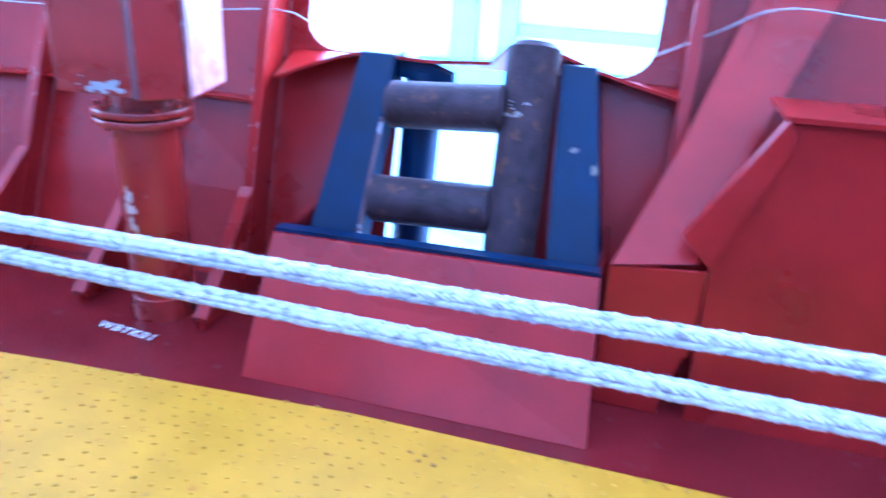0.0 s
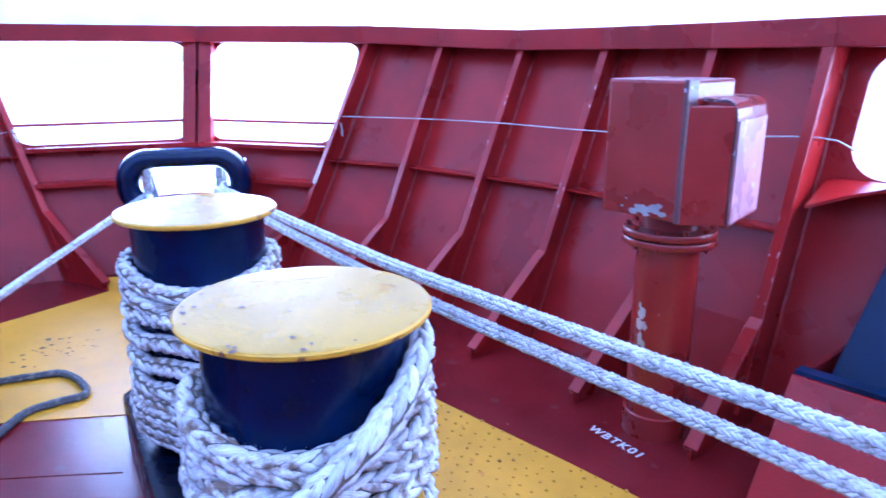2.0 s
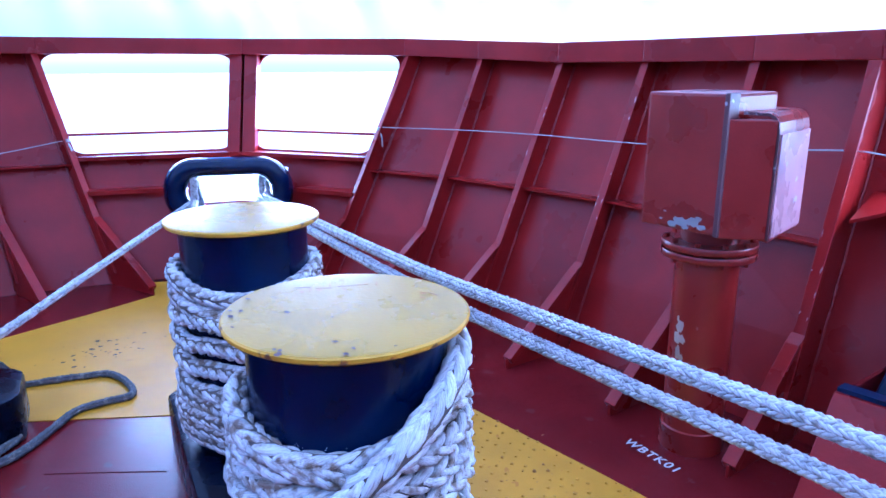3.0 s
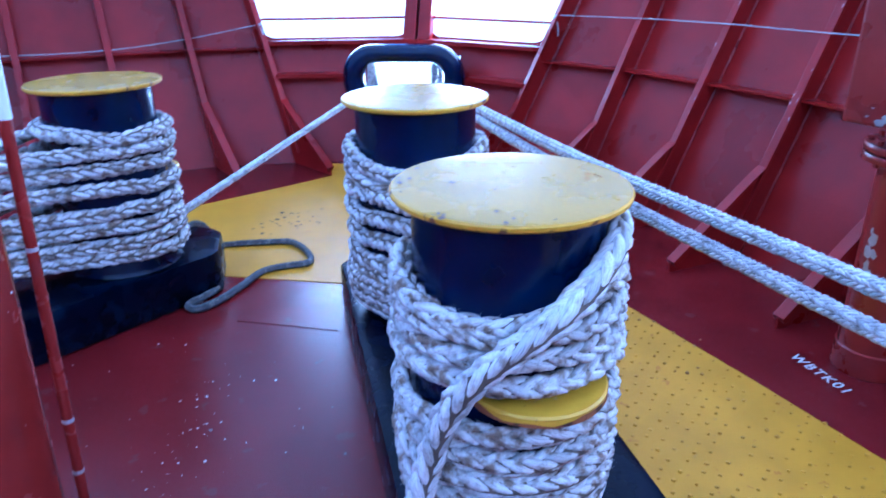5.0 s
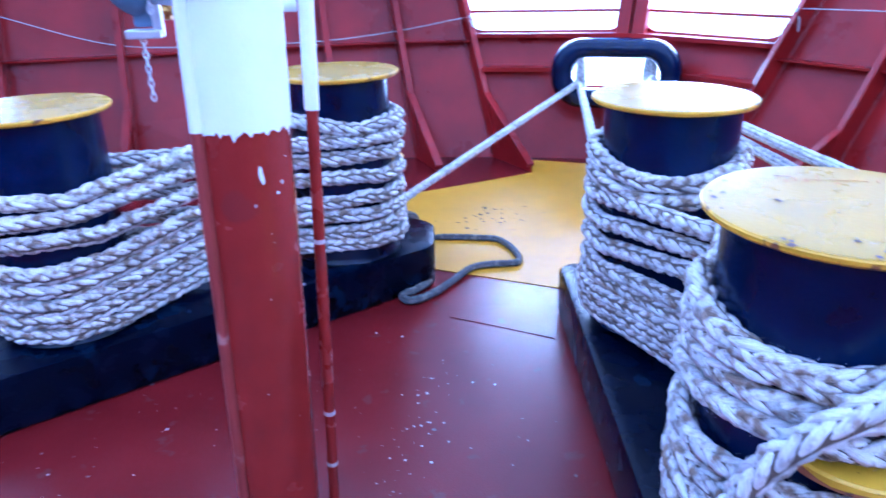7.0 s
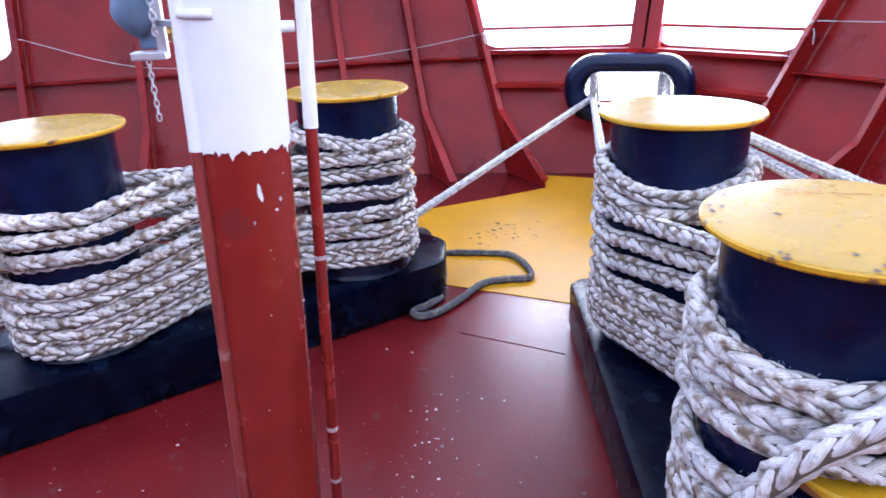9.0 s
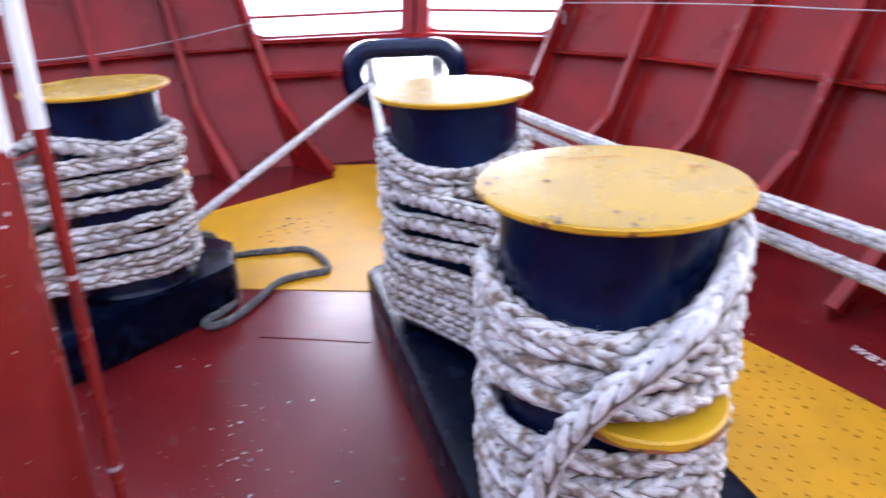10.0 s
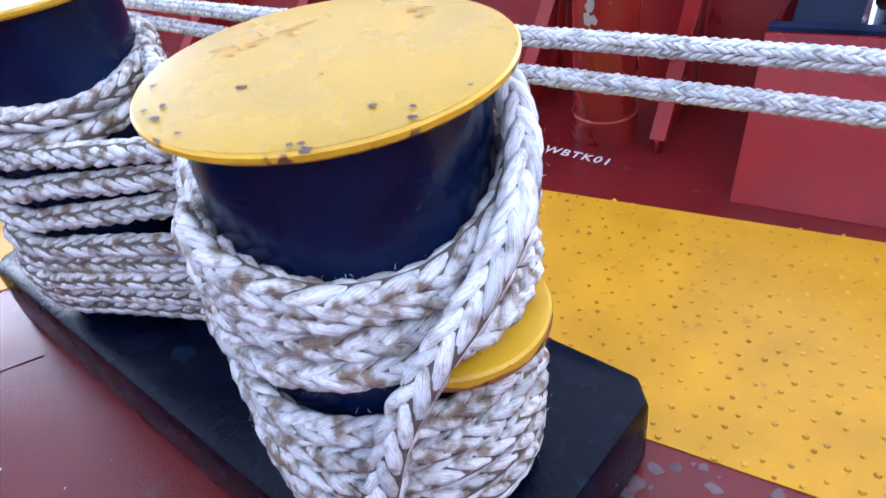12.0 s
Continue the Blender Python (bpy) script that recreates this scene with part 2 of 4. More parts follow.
def leaf(rings=7, sides=8):
    """A unit stretch of strand: round, of even width, closing at both ends."""
    v, f = [(-1.0, 0.0, 0.0)], []
    for i in range(1, rings + 1):
        u = -math.cos(math.pi * i / (rings + 1))
        w = (1 - u * u) ** 0.5
        v += [(u, w * math.cos(2 * math.pi * j / sides), w * math.sin(2 * math.pi * j / sides)) for j in range(sides)]
    v.append((1.0, 0.0, 0.0))
    for j in range(sides):
        f.append((0, 1 + (j + 1) % sides, 1 + j))
        for i in range(rings - 1):
            a, b = 1 + i * sides, 1 + (i + 1) * sides
            f.append((a + j, a + (j + 1) % sides, b + (j + 1) % sides, b + j))
        f.append((1 + (rings - 1) * sides + j, 1 + (rings - 1) * sides + (j + 1) % sides, len(v) - 1))
    return np.array(v), f


LEAF, LEAF_FACES = leaf()


def plaited(name, points, radius, mat, step=0.012, seed=1, columns=4, fuzz=150, angle=30):
    """A plaited rope: a dark heart with strands crossing its face in chevrons, each tucked under its neighbours."""
    g = np.random.RandomState(seed + len(points))
    line, s = spline(points, step)
    a, b = frames_along(line)
    # inner tube whose dark colour deepens the crevices
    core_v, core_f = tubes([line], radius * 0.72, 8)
    face = 2 * math.pi * radius / columns
    lay = face * 1.04
    m = int(s[-1] / lay)
    col = np.repeat(np.arange(columns), m)
    n = len(col)
    d = (np.tile(np.arange(m), columns) + 0.5 * (col % 2)) * lay + g.uniform(-0.05, 0.05, n) * lay
    th = 2 * math.pi * (col + 0.5) / columns + g.uniform(-0.05, 0.05, n)
    phi = np.radians(angle + g.uniform(-4, 4, n)) * np.where(col % 2, 1, -1)
    L = 0.66 * face / math.sin(radians(angle)) * g.uniform(0.95, 1.06, n)
    W = 0.70 * lay * math.sin(radians(angle)) * g.uniform(0.82, 1.12, n)
    thick = 0.33 * face
    u, v = LEAF[None, :, 0] * L[:, None], LEAF[None, :, 1] * W[:, None]
    h = LEAF[None, :, 2] * thick + g.uniform(-0.06, 0.06, n)[:, None] * radius
    cf, sf = np.cos(phi)[:, None], np.sin(phi)[:, None]
    along = d[:, None] + u * cf - v * sf
    turn = th[:, None] + (u * sf + v * cf) / (radius * 0.92)
    lift = radius - thick + h - 0.27 * radius * LEAF[None, :, 0] ** 2 - 0.10 * u
    put = np.stack([np.interp(along, s, line[:, i]) + lift * (np.cos(turn) * np.interp(along, s, a[:, i]) + np.sin(turn) * np.interp(along, s, b[:, i])) for i in range(3)], -1)
    grain = np.stack([u * 30 + g.uniform(0, 50, n)[:, None], v * 620 + g.uniform(0, 50, n)[:, None], h * 620], -1)
    verts, faces, base = [core_v, put.reshape(-1, 3)], list(core_f), len(core_v)
    for i in range(n):
        o = base + i * len(LEAF)
        faces += [tuple(o + q for q in f) for f in LEAF_FACES]
    hairs = int(s[-1] * fuzz)
    o = base + n * len(LEAF)
    at_, ang = g.randint(1, len(line) - 1, hairs), g.uniform(0, 2 * math.pi, hairs)
    out = np.cos(ang)[:, None] * a[at_] + np.sin(ang)[:, None] * b[at_]
    along = (line[at_] - line[at_ - 1])
    along /= np.linalg.norm(along, axis=1)[:, None]
    root = line[at_] + out * radius * 0.9
    tip = root + out * g.uniform(0.003, 0.010, hairs)[:, None] + along * g.uniform(-0.014, 0.014, hairs)[:, None]
    verts.append(np.stack([root, root + along * 0.0009, tip], 1).reshape(-1, 3))
    faces += [(o + 3 * i, o + 3 * i + 1, o + 3 * i + 2) for i in range(hairs)]
    me = bpy.data.meshes.new(name)
    me.from_pydata(np.vstack(verts).tolist(), [], faces)
    me.polygons.foreach_set("use_smooth", [True] * len(me.polygons))
    me.materials.append(mat)
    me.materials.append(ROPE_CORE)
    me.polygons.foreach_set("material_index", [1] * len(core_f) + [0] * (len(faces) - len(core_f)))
    yarn = np.zeros((len(me.vertices), 3))
    yarn[base:base + grain.shape[0] * grain.shape[1]] = grain.reshape(-1, 3)
    me.attributes.new("yarn", "FLOAT_VECTOR", "POINT").data.foreach_set("vector", yarn.ravel())
    return new(name, me)


# ---- hull ----
# Feet of the plating at deck level, and how far it leans out per metre of height.
TOP = 1.58
STARBOARD = [((4.6, 3.1), (0.0, 0.22)), ((2.4, 3.2), (0.0, 0.24)), ((0.47, 3.24), (0.0, 0.27)), ((-1.29, 3.22), (0.0, 0.30)), ((-1.90, 3.20), (0.0, 0.38)),
             ((-2.57, 3.17), (0.0, 0.42)), ((-3.17, 3.07), (0.0, 0.45)), ((-3.80, 2.96), (-0.02, 0.455)), ((-4.40, 2.64), (-0.02, 0.53))]
STEM = ((-5.18, 2.25), (-0.32, 0.24))
PORT = [((-5.46, 1.37), (-0.45, -0.17)), ((-5.60, 0.77), (-0.43, -0.10)), ((-5.60, 0.17), (-0.42, -0.06)), ((-5.58, -0.45), (-0.40, -0.03)),
        ((-5.55, -1.34), (-0.30, 0.0)), ((-5.50, -2.14), (-0.26, 0.0)), ((-5.40, -3.7), (-0.2, 0.0)), ((-5.2, -5.2), (-0.2, 0.0))]


def at(node, z, inward=0.0):
    (x, y), (ox, oy) = node
    d = Vector((ox, oy, 0)).normalized()
    sheer = 0.075 * min(1.0, max(0.0, (-x - 3.2) / 1.6)) * max(0.0, (z - 1.15) / (TOP - 1.15))
    return Vector((x + ox * z, y + oy * z, z + sheer)) - d * inward


def between(a, b, u, z):
    return at(a, z).lerp(at(b, z), u)


def hull_panel(a, b, cells, fillets=()):
    """A run of plating between two frames. cells: rectangles (u0, u1, z0, z1); fillets: (u, z, du, dz) rounded corners of openings."""
    bm = bmesh.new()
    for u0, u1, z0, z1 in cells:
        nz = max(1, round((z1 - z0) / 0.4))
        for i in range(nz):
            za, zb = z0 + (z1 - z0) * i / nz, z0 + (z1 - z0) * (i + 1) / nz
            bm.faces.new([bm.verts.new(between(a, b, u, z)) for u, z in ((u0, za), (u1, za), (u1, zb), (u0, zb))])
    for u, z, du, dz in fillets:
        arc = [(u + du * (1 - math.sin(k)), z + dz * (1 - math.cos(k))) for k in [math.pi / 2 * i / 6 for i in range(7)]]
        corner = bm.verts.new(between(a, b, u, z))
        ring = [bm.verts.new(between(a, b, *p)) for p in arc]
        for p, q in zip(ring, ring[1:]):
            bm.faces.new((corner, p, q))
    bmesh.ops.remove_doubles(bm, verts=bm.verts, dist=1e-4)
    bmesh.ops.recalc_face_normals(bm, faces=bm.faces)
    geo = bmesh.ops.extrude_face_region(bm, geom=bm.faces[:])
    shift = (at(a, 0) - at(a, 0, 0.012))
    bmesh.ops.translate(bm, verts=[v for v in geo["geom"] if isinstance(v, bmesh.types.BMVert)], vec=shift)
    return bm


hull_starboard = thing("wall_starboard", "red painted steel bulwark with flared plating and frames", "bulwark", kind="structure")
hull_port = thing("wall_port", "red painted steel bulwark on the port bow", "bulwark", kind="structure")
FULL = [(0, 1, 0, TOP)]


def opening(u0, u1, z0, z1=TOP, r=0.12, du=0.1, top=True):
    cells = [(0, 1, 0, z0)]
    if u0 > 0:
        cells.append((0, u0, z0, z1))
    if u1 < 1:
        cells.append((u1, 1, z0, z1))
    if z1 < TOP:
        cells.append((0, 1, z1, TOP))
    f = [(u0, z0, du, r), (u1, z0, -du, r)]
    if top:
        f += [(u0, z1, du, -r), (u1, z1, -du, -r)]
    return cells, f


for i in range(len(STARBOARD) - 1):
    a, b = STARBOARD[i], STARBOARD[i + 1]
    if i == 2:
        cells, fil = opening(0.074, 0.940, 1.06, r=0.14, du=0.085)
        cells = [(0, 0.305, 0, 1.06), (0.67, 1, 0, 1.06), (0.305, 0.67, 0, 0.15)] + cells[1:]
    else:
        cells, fil = FULL, ()
    part("plating", hull_panel(a, b, cells, fil), RED_WALL, hull_starboard)
cells, fil = opening(0.10, 0.93, 0.93, r=0.08, du=0.08)
cells = [(0, 0.66, 0, 0.93), (0.66, 1, 0, 0.53), (0.66, 1, 0.80, 0.93)] + cells[1:]
part("plating", hull_panel(STARBOARD[-1], STEM, cells, fil), RED_WALL, hull_starboard)
cells, fil = opening(0.05, 0.93, 0.93, r=0.08, du=0.08)
cells = [(0, 0.66, 0, 0.93), (0.66, 1, 0, 0.53), (0.66, 1, 0.80, 0.93)] + cells[1:]
part("plating", hull_panel(PORT[0], STEM, cells, fil), RED_WALL, hull_port)
for i in range(len(PORT) - 1):
    if i == 5:
        cells, fil = opening(0.04, 0.9, 1.03, r=0.14, du=0.08)
    else:
        cells, fil = FULL, ()
    part("plating", hull_panel(PORT[i], PORT[i + 1], cells, fil), RED_WALL, hull_port)


def frame_rib(node, parent, deep=0.12, bracket=True, reach=0.36, top=TOP, height=0.50):
    """A frame of the bulwark: a web on the plating with a bulb along its inner edge and a bracket at its foot."""
    (x, y), (ox, oy) = node
    d = Vector((ox, oy, 0)).normalized()
    t = Vector((-d.y, d.x, 0))
    part("rib", slab([at(node, 0, 0.004), at(node, top, 0.004), at(node, top, deep), at(node, 0, deep)], t * 0.014), RED_WALL, parent)
    part("rib_flange", slab([at(node, 0.1, deep), at(node, top, deep), at(node, top, deep + 0.018), at(node, 0.1, deep + 0.018)], t * 0.05), RED_WALL, parent, bevel=0.004)
    if bracket:
        tip = at(node, 0, deep + reach)
        part("bracket", slab([at(node, 0.002, deep), at(node, height, deep), at(node, height * 0.92, deep + 0.05), tip + Vector((0, 0, 0.05)), tip], t * 0.012), RED_WALL, parent)
        part("bracket_flange", slab([at(node, height, deep + 0.02), at(node, height * 0.93, deep + 0.055), tip + Vector((0, 0, 0.06)), tip + d * 0.02 + Vector((0, 0, 0.03))], t * 0.06), RED_WALL, parent, bevel=0.003)


def weld_beads(node, parent, deep):
    (x, y), (ox, oy) = node
    d = Vector((ox, oy, 0)).normalized()
    t = Vector((-d.y, d.x, 0))
    for side in (-1, 1):
        line = [at(node, z, 0.006) + t * side * (0.010 + 0.002 * math.sin(z * 37 + x)) for z in np.linspace(0.02, 1.56, 26)]
        w = tube_object("weld_bead", [np.array([tuple(p) for p in line])], 0.006, RED_VENT, 5)
        w.parent = parent


CHIPPED = material("pale chipped edge", (0.42, 0.22, 0.22), 0.5, mottle=0.3, scale=30)


def edge_chips(nodes, parent, deep):
    """Small flakes rubbed off the inner edges of the frames."""
    g = random.Random(31)
    verts, faces = [], []
    for node in nodes:
        (x, y), (ox, oy) = node
        d = Vector((ox, oy, 0)).normalized()
        t = Vector((-d.y, d.x, 0))
        for k in range(7):
            z, half, long, b = g.uniform(0.55, 1.54), g.uniform(0.002, 0.005), g.uniform(0.004, 0.02), len(verts)
            side = g.choice((-1, 1)) * g.uniform(0.016, 0.02)
            for dz, ds in ((-long, 0), (0, -half), (long, 0), (0, half)):
                verts.append(tuple(at(node, z + dz, deep + 0.0192) + t * (side + ds)))
            faces.append((b, b + 1, b + 2, b + 3))
    me = bpy.data.meshes.new("edge_chips")
    me.from_pydata(verts, [], faces)
    me.materials.append(CHIPPED)
    ob = new("edge_chips", me)
    ob.parent = parent
    tagged(ob, "pale chips along the edges of the frames", kind="stuff")


edge_chips(STARBOARD[4:], hull_starboard, 0.12)
edge_chips(STARBOARD[3:4], hull_starboard, 0.20)
edge_chips(PORT[:6], hull_port, 0.11)
for node in STARBOARD[3:]:
    weld_beads(node, hull_starboard, 0.12)
for node in PORT[:6]:
    weld_beads(node, hull_port, 0.11)
for i, node in enumerate(STARBOARD):
    frame_rib(node, hull_starboard, bracket=i >= 3, deep=0.20 if i in (2, 3) else 0.12, reach=0.30 if i == 3 else 0.34)
for i, node in enumerate(PORT):
    frame_rib(node, hull_port, deep=0.11, reach=0.38)


def stringer(a, b, z, parent, deep=0.09, thick=0.012):
    part("stringer", slab([at(a, z, 0.004), at(b, z, 0.004), at(b, z, deep), at(a, z, deep)], (0, 0, thick)), RED_WALL, parent)


for i in range(3, len(STARBOARD) - 1):
    stringer(STARBOARD[i], STARBOARD[i + 1], 0.82, hull_starboard)
for i in range(len(PORT) - 1):
    stringer(PORT[i], PORT[i + 1], 0.86, hull_port)
for a, parent in ((STARBOARD[-1], hull_starboard), (PORT[0], hull_port)):
    stringer(a, STEM, 0.90, parent, 0.12, 0.03)
    mid = (tuple(0.42 * u + 0.58 * v for u, v in zip(a[0], STEM[0])), a[1])
    stringer(a, mid, 0.66, parent, 0.16, 0.03)


def rail_run(nodes, parent):
    for a, b in zip(nodes, nodes[1:]):
        o = [at(a, TOP, 0.16), at(b, TOP, 0.16), at(b, TOP, -0.06), at(a, TOP, -0.06)]
        bm = slab([p + Vector((0, 0, 0.06)) for p in o], (0, 0, 0.12))
        part("top_rail", bm, RED_WALL, parent, bevel=0.006)


rail_run(STARBOARD + [STEM], hull_starboard)
rail_run(PORT[::-1] + [STEM], hull_port)

# stem post between the bow windows
stem = thing("stem_post", "red painted steel post between two bow windows", "post", kind="structure")
for side in (-1, 1):
    n = Vector((0.6, 0.8, 0))
    for z0, z1 in ((0.0, 0.48), (0.91, TOP)):
        part("post_plate", slab([at(STEM, z, dd) + n * side * 0.06 for z, dd in ((z0, 0.02), (z1, 0.02), (z1, 0.14), (z0, 0.14))], n * 0.10), RED_WALL, stem, bevel=0.006)
# horizontal bars across the bow windows
for a, parent in ((STARBOARD[-1], hull_starboard), (PORT[0], hull_port)):
    p, q = at(a, 1.07, 0.02), at(STEM, 1.07, 0.02)
    v = tube_object("window_bar", [np.array([p.lerp(q, k / 8) for k in range(9)])], 0.011, RED_WALL)
    v.parent = parent

# ---- deck ----
OUT = [at(n, 0)[:2] for n in STARBOARD] + [at(STEM, 0)[:2]] + [at(n, 0)[:2] for n in PORT]
deck_bm = bmesh.new()
deck_bm.faces.new([deck_bm.verts.new((x, y, 0)) for x, y in OUT + [(4.6, -5.2)]])
geo = bmesh.ops.extrude_face_region(deck_bm, geom=deck_bm.faces[:])
bmesh.ops.translate(deck_bm, verts=[v for v in geo["geom"] if isinstance(v, bmesh.types.BMVert)], vec=(0, 0, -0.03))
deck = solid("floor", deck_bm, RED_DECK, "dark red painted steel deck with chipped specks", "deck", kind="structure")
YEL = [(2.6, 2.46), (0.9, 2.42), (-0.5, 2.418), (-1.6, 2.345), (-2.3, 2.28), (-3.3, 2.2), (-4.3, 2.2), (-5.05, 2.1), (-5.30, 1.62), (-4.97, 1.54), (-4.85, 1.18), (-4.63, 0.44), (-4.25, -0.9), (-3.6, -3.0),
       (-2.5, -3.0), (-2.78, -1.6), (-2.96, -1.40), (-3.62, 0.50), (-3.45, 0.57), (-3.10, 1.14), (-2.9, 1.43), (-1.0, 1.44), (0.9, 1.46), (2.6, 1.5)]
yellow = solid("walkway", prism(YEL, 0.0005, 0.004), YELLOW, "yellow painted anti-slip strip on the deck", "walkway", kind="structure")


def inside(x, y, poly):
    hit = False
    for (x0, y0), (x1, y1) in zip(poly, poly[1:] + poly[:1]):
        if (y0 > y) != (y1 > y) and x < (x1 - x0) * (y - y0) / (y1 - y0) + x0:
            hit = not hit
    return hit


verts, faces = [], []
rng = random.Random(4)
for iy in range(110):
    for ix in range(120):
        x, y = -5.2 + ix * 0.062 + (iy % 2) * 0.031 + rng.uniform(-0.012, 0.012), -2.9 + iy * 0.05 + rng.uniform(-0.012, 0.012)
        if x < -2.9:
            continue
        if y < 0.5 or not inside(x, y, YEL) or rng.random() < 0.12:
            continue
        r, h, b = rng.uniform(0.006, 0.0095), rng.uniform(0.004, 0.008), len(verts)
        for rr, zz in ((r, 0.0035), (r * 0.6, 0.0035 + h)):
            verts += [(x + rr * math.cos(k * math.pi / 3), y + rr * math.sin(k * math.pi / 3), zz) for k in range(6)]
        faces += [(b + k, b + (k + 1) % 6, b + 6 + (k + 1) % 6, b + 6 + k) for k in range(6)] + [tuple(b + 6 + k for k in range(6))]
me = bpy.data.meshes.new("grip_studs")
me.from_pydata(verts, [], faces)
me.materials.append(STUD)
studs = new("grip_studs", me)
studs.parent = yellow
tagged(studs, "small raised anti-slip bumps painted yellow", kind="stuff")
# weld seam and paint specks
seam = tube_object("weld_seam", [np.array([(-2.92, 0.58, -0.001), (-2.78, 0.79, -0.0005), (-2.65, 0.975, -0.001)])], 0.0035, RED_DECK)
seam.parent = deck
verts, faces = [], []
for k in range(135):
    if k < 48:
        u = rng.random()
        x, y = -1.9 - 0.7 * u + rng.gauss(0, 0.045), 0.22 + 0.30 * u + rng.gauss(0, 0.05)
    else:
        x, y = rng.uniform(-2.9, -1.2), rng.uniform(-0.9, 0.8)
    r, b = 0.0014 + 0.006 * rng.random() ** 3, len(verts)
    verts += [(x + r * rng.uniform(0.5, 1.4) * math.cos(j * math.pi / 3), y + r * rng.uniform(0.5, 1.4) * math.sin(j * math.pi / 3), 0.0012) for j in range(6)]
    faces.append(tuple(range(b, b + 6)))
me = bpy.data.meshes.new("paint_specks")
me.from_pydata(verts, [], faces)
me.materials.append(SPECK)
sp = new("paint_specks", me)
sp.parent = deck
tagged(sp, "pale specks of dropped paint on the red deck", kind="stuff")

g3 = random.Random(21)


def stains(name, count, where, size, height, mat, parent, label):
    """Flat irregular flecks lying on a level surface."""
    verts, faces = [], []
    for k in range(count):
        x, y = where()
        r, b = size(), len(verts)
        verts += [(x + r * g3.uniform(0.5, 1.4) * math.cos(j * math.pi / 4), y + r * g3.uniform(0.5, 1.4) * math.sin(j * math.pi / 4), height) for j in range(8)]
        faces.append(tuple(range(b, b + 8)))
    me = bpy.data.meshes.new(name)
    me.from_pydata(verts, [], faces)
    me.materials.append(mat)
    ob = new(name, me)
    ob.parent = parent
    return tagged(ob, label, kind="stuff")


GRIME = material("dark grime", (0.10, 0.055, 0.02), 0.6, mottle=0.3, scale=30)
BARE = material("bare grey deck steel", (0.10, 0.055, 0.06), 0.5, mottle=0.35, scale=30)
stains("grime_spots", 60, lambda: (g3.gauss(-4.12, 0.14), g3.gauss(1.05, 0.13)), lambda: 0.003 + 0.012 * g3.random() ** 2, 0.0050, GRIME, yellow, "dark grime spots on the yellow paint")
stains("bare_spots", 46, lambda: (g3.gauss(-0.82, 0.13), g3.uniform(1.18, 1.43)), lambda: 0.004 + 0.017 * g3.random() ** 2, 0.0012, BARE, deck, "grey patches where the red deck paint has gone")
stains("paint_nicks", 70, lambda: (g3.uniform(-3.4, -0.6), g3.uniform(-1.2, 1.0)), lambda: 0.002 + 0.006 * g3.random() ** 2, 0.0011, BARE, deck, "small dark nicks in the red deck paint")
WALK_GRIME = material("trodden brown grime", (0.36, 0.165, 0.012), 0.5, mottle=0.35, scale=40)
stains("trodden_marks", 150, lambda: (g3.uniform(-2.6, 0.6), g3.uniform(1.5, 2.4)), lambda: 0.003 + 0.007 * g3.random() ** 3, 0.0046, WALK_GRIME, yellow, "brown trodden marks on the yellow paint")
# closing walls behind the camera and the awning overhead
solid("wall_aft", block(4.62, -1.0, 1.2, 0.06, 8.6, 2.4), RED_WALL, "plain red steel deckhouse wall", "wall", kind="structure")
solid("wall_side", block(-0.3, -5.25, 0.85, 10.0, 0.06, 1.7), RED_WALL, "plain red steel bulwark", "wall", kind="structure")
edge = [at(n, TOP, -0.02) for n in STARBOARD] + [at(STEM, TOP, -0.02)] + [at(n, TOP, -0.02) for n in PORT] + [Vector((4.7, -5.3, TOP))]
edge.append(edge[0])
loop = []
for p, q in zip(edge, edge[1:]):
    n = max(4, int((q - p).length / 0.045))
    loop += [p.lerp(q, k / n) for k in range(n)]
bm = bmesh.new()
hub = Vector((-0.8, -0.6, 0))
rings, run = [], 0.0
for s_ in (0.0, 0.03, 0.07, 0.12, 0.18, 0.25, 0.34, 0.45, 0.56, 0.68, 0.80, 0.88):
    ring = []
    for k, p in enumerate(loop):
        fold = math.sin(k * 2 * math.pi * 0.045 / 0.52 + 1.5 * math.sin(k * 0.021)) + 0.4 * math.sin(k * 0.9 + 1.0)
        q = p.lerp(hub, s_)
        ring.append(bm.verts.new((q.x, q.y, p.z + 0.125 - 0.07 * s_ + 1.25 * math.sin(s_ * math.pi / 2) ** 0.8 + 0.028 * fold * min(1.0, s_ * 10) * (1 - s_))))
    rings.append(ring)
for a_, b_ in zip(rings, rings[1:]):
    for k in range(len(loop)):
        j = (k + 1) % len(loop)
        bm.faces.new((a_[k], a_[j], b_[j], b_[k]))
awning = solid("ceiling", bm, CANOPY, "white translucent gathered awning tied along the rail", "awning", kind="structure", smooth=True)

# ---- bitts ----
A, B, P, Q = (-1.312, 1.094), (-2.417, 1.279), (-3.333, 0.166), (-2.82, -0.907)
CAP_Z, BASE_Z = 1.042, 0.22


def plinth_outline(aft, fwd, over_aft, over_fwd, left, right, cut=0.05):
    a, f = Vector(aft), Vector(fwd)
    d = (f - a).normalized()
    n = Vector((-d.y, d.x))
    p0, p1 = a - d * over_aft, f + d * over_fwd
    pts = []
    for base, sd, sn in ((p0, 1, left), (p1, -1, left), (p1, -1, -right), (p0, 1, -right)):
        c = base + n * sn
        s = 1 if sn > 0 else -1
        e1, e2 = c + d * sd * cut, c - n * s * cut
        pts.append((e1, e2, sd, s))
    out = []
    for e1, e2, sd, s in pts:
        out += [e2, e1] if sd * s > 0 else [e1, e2]
    return [(v.x, v.y) for v in out]


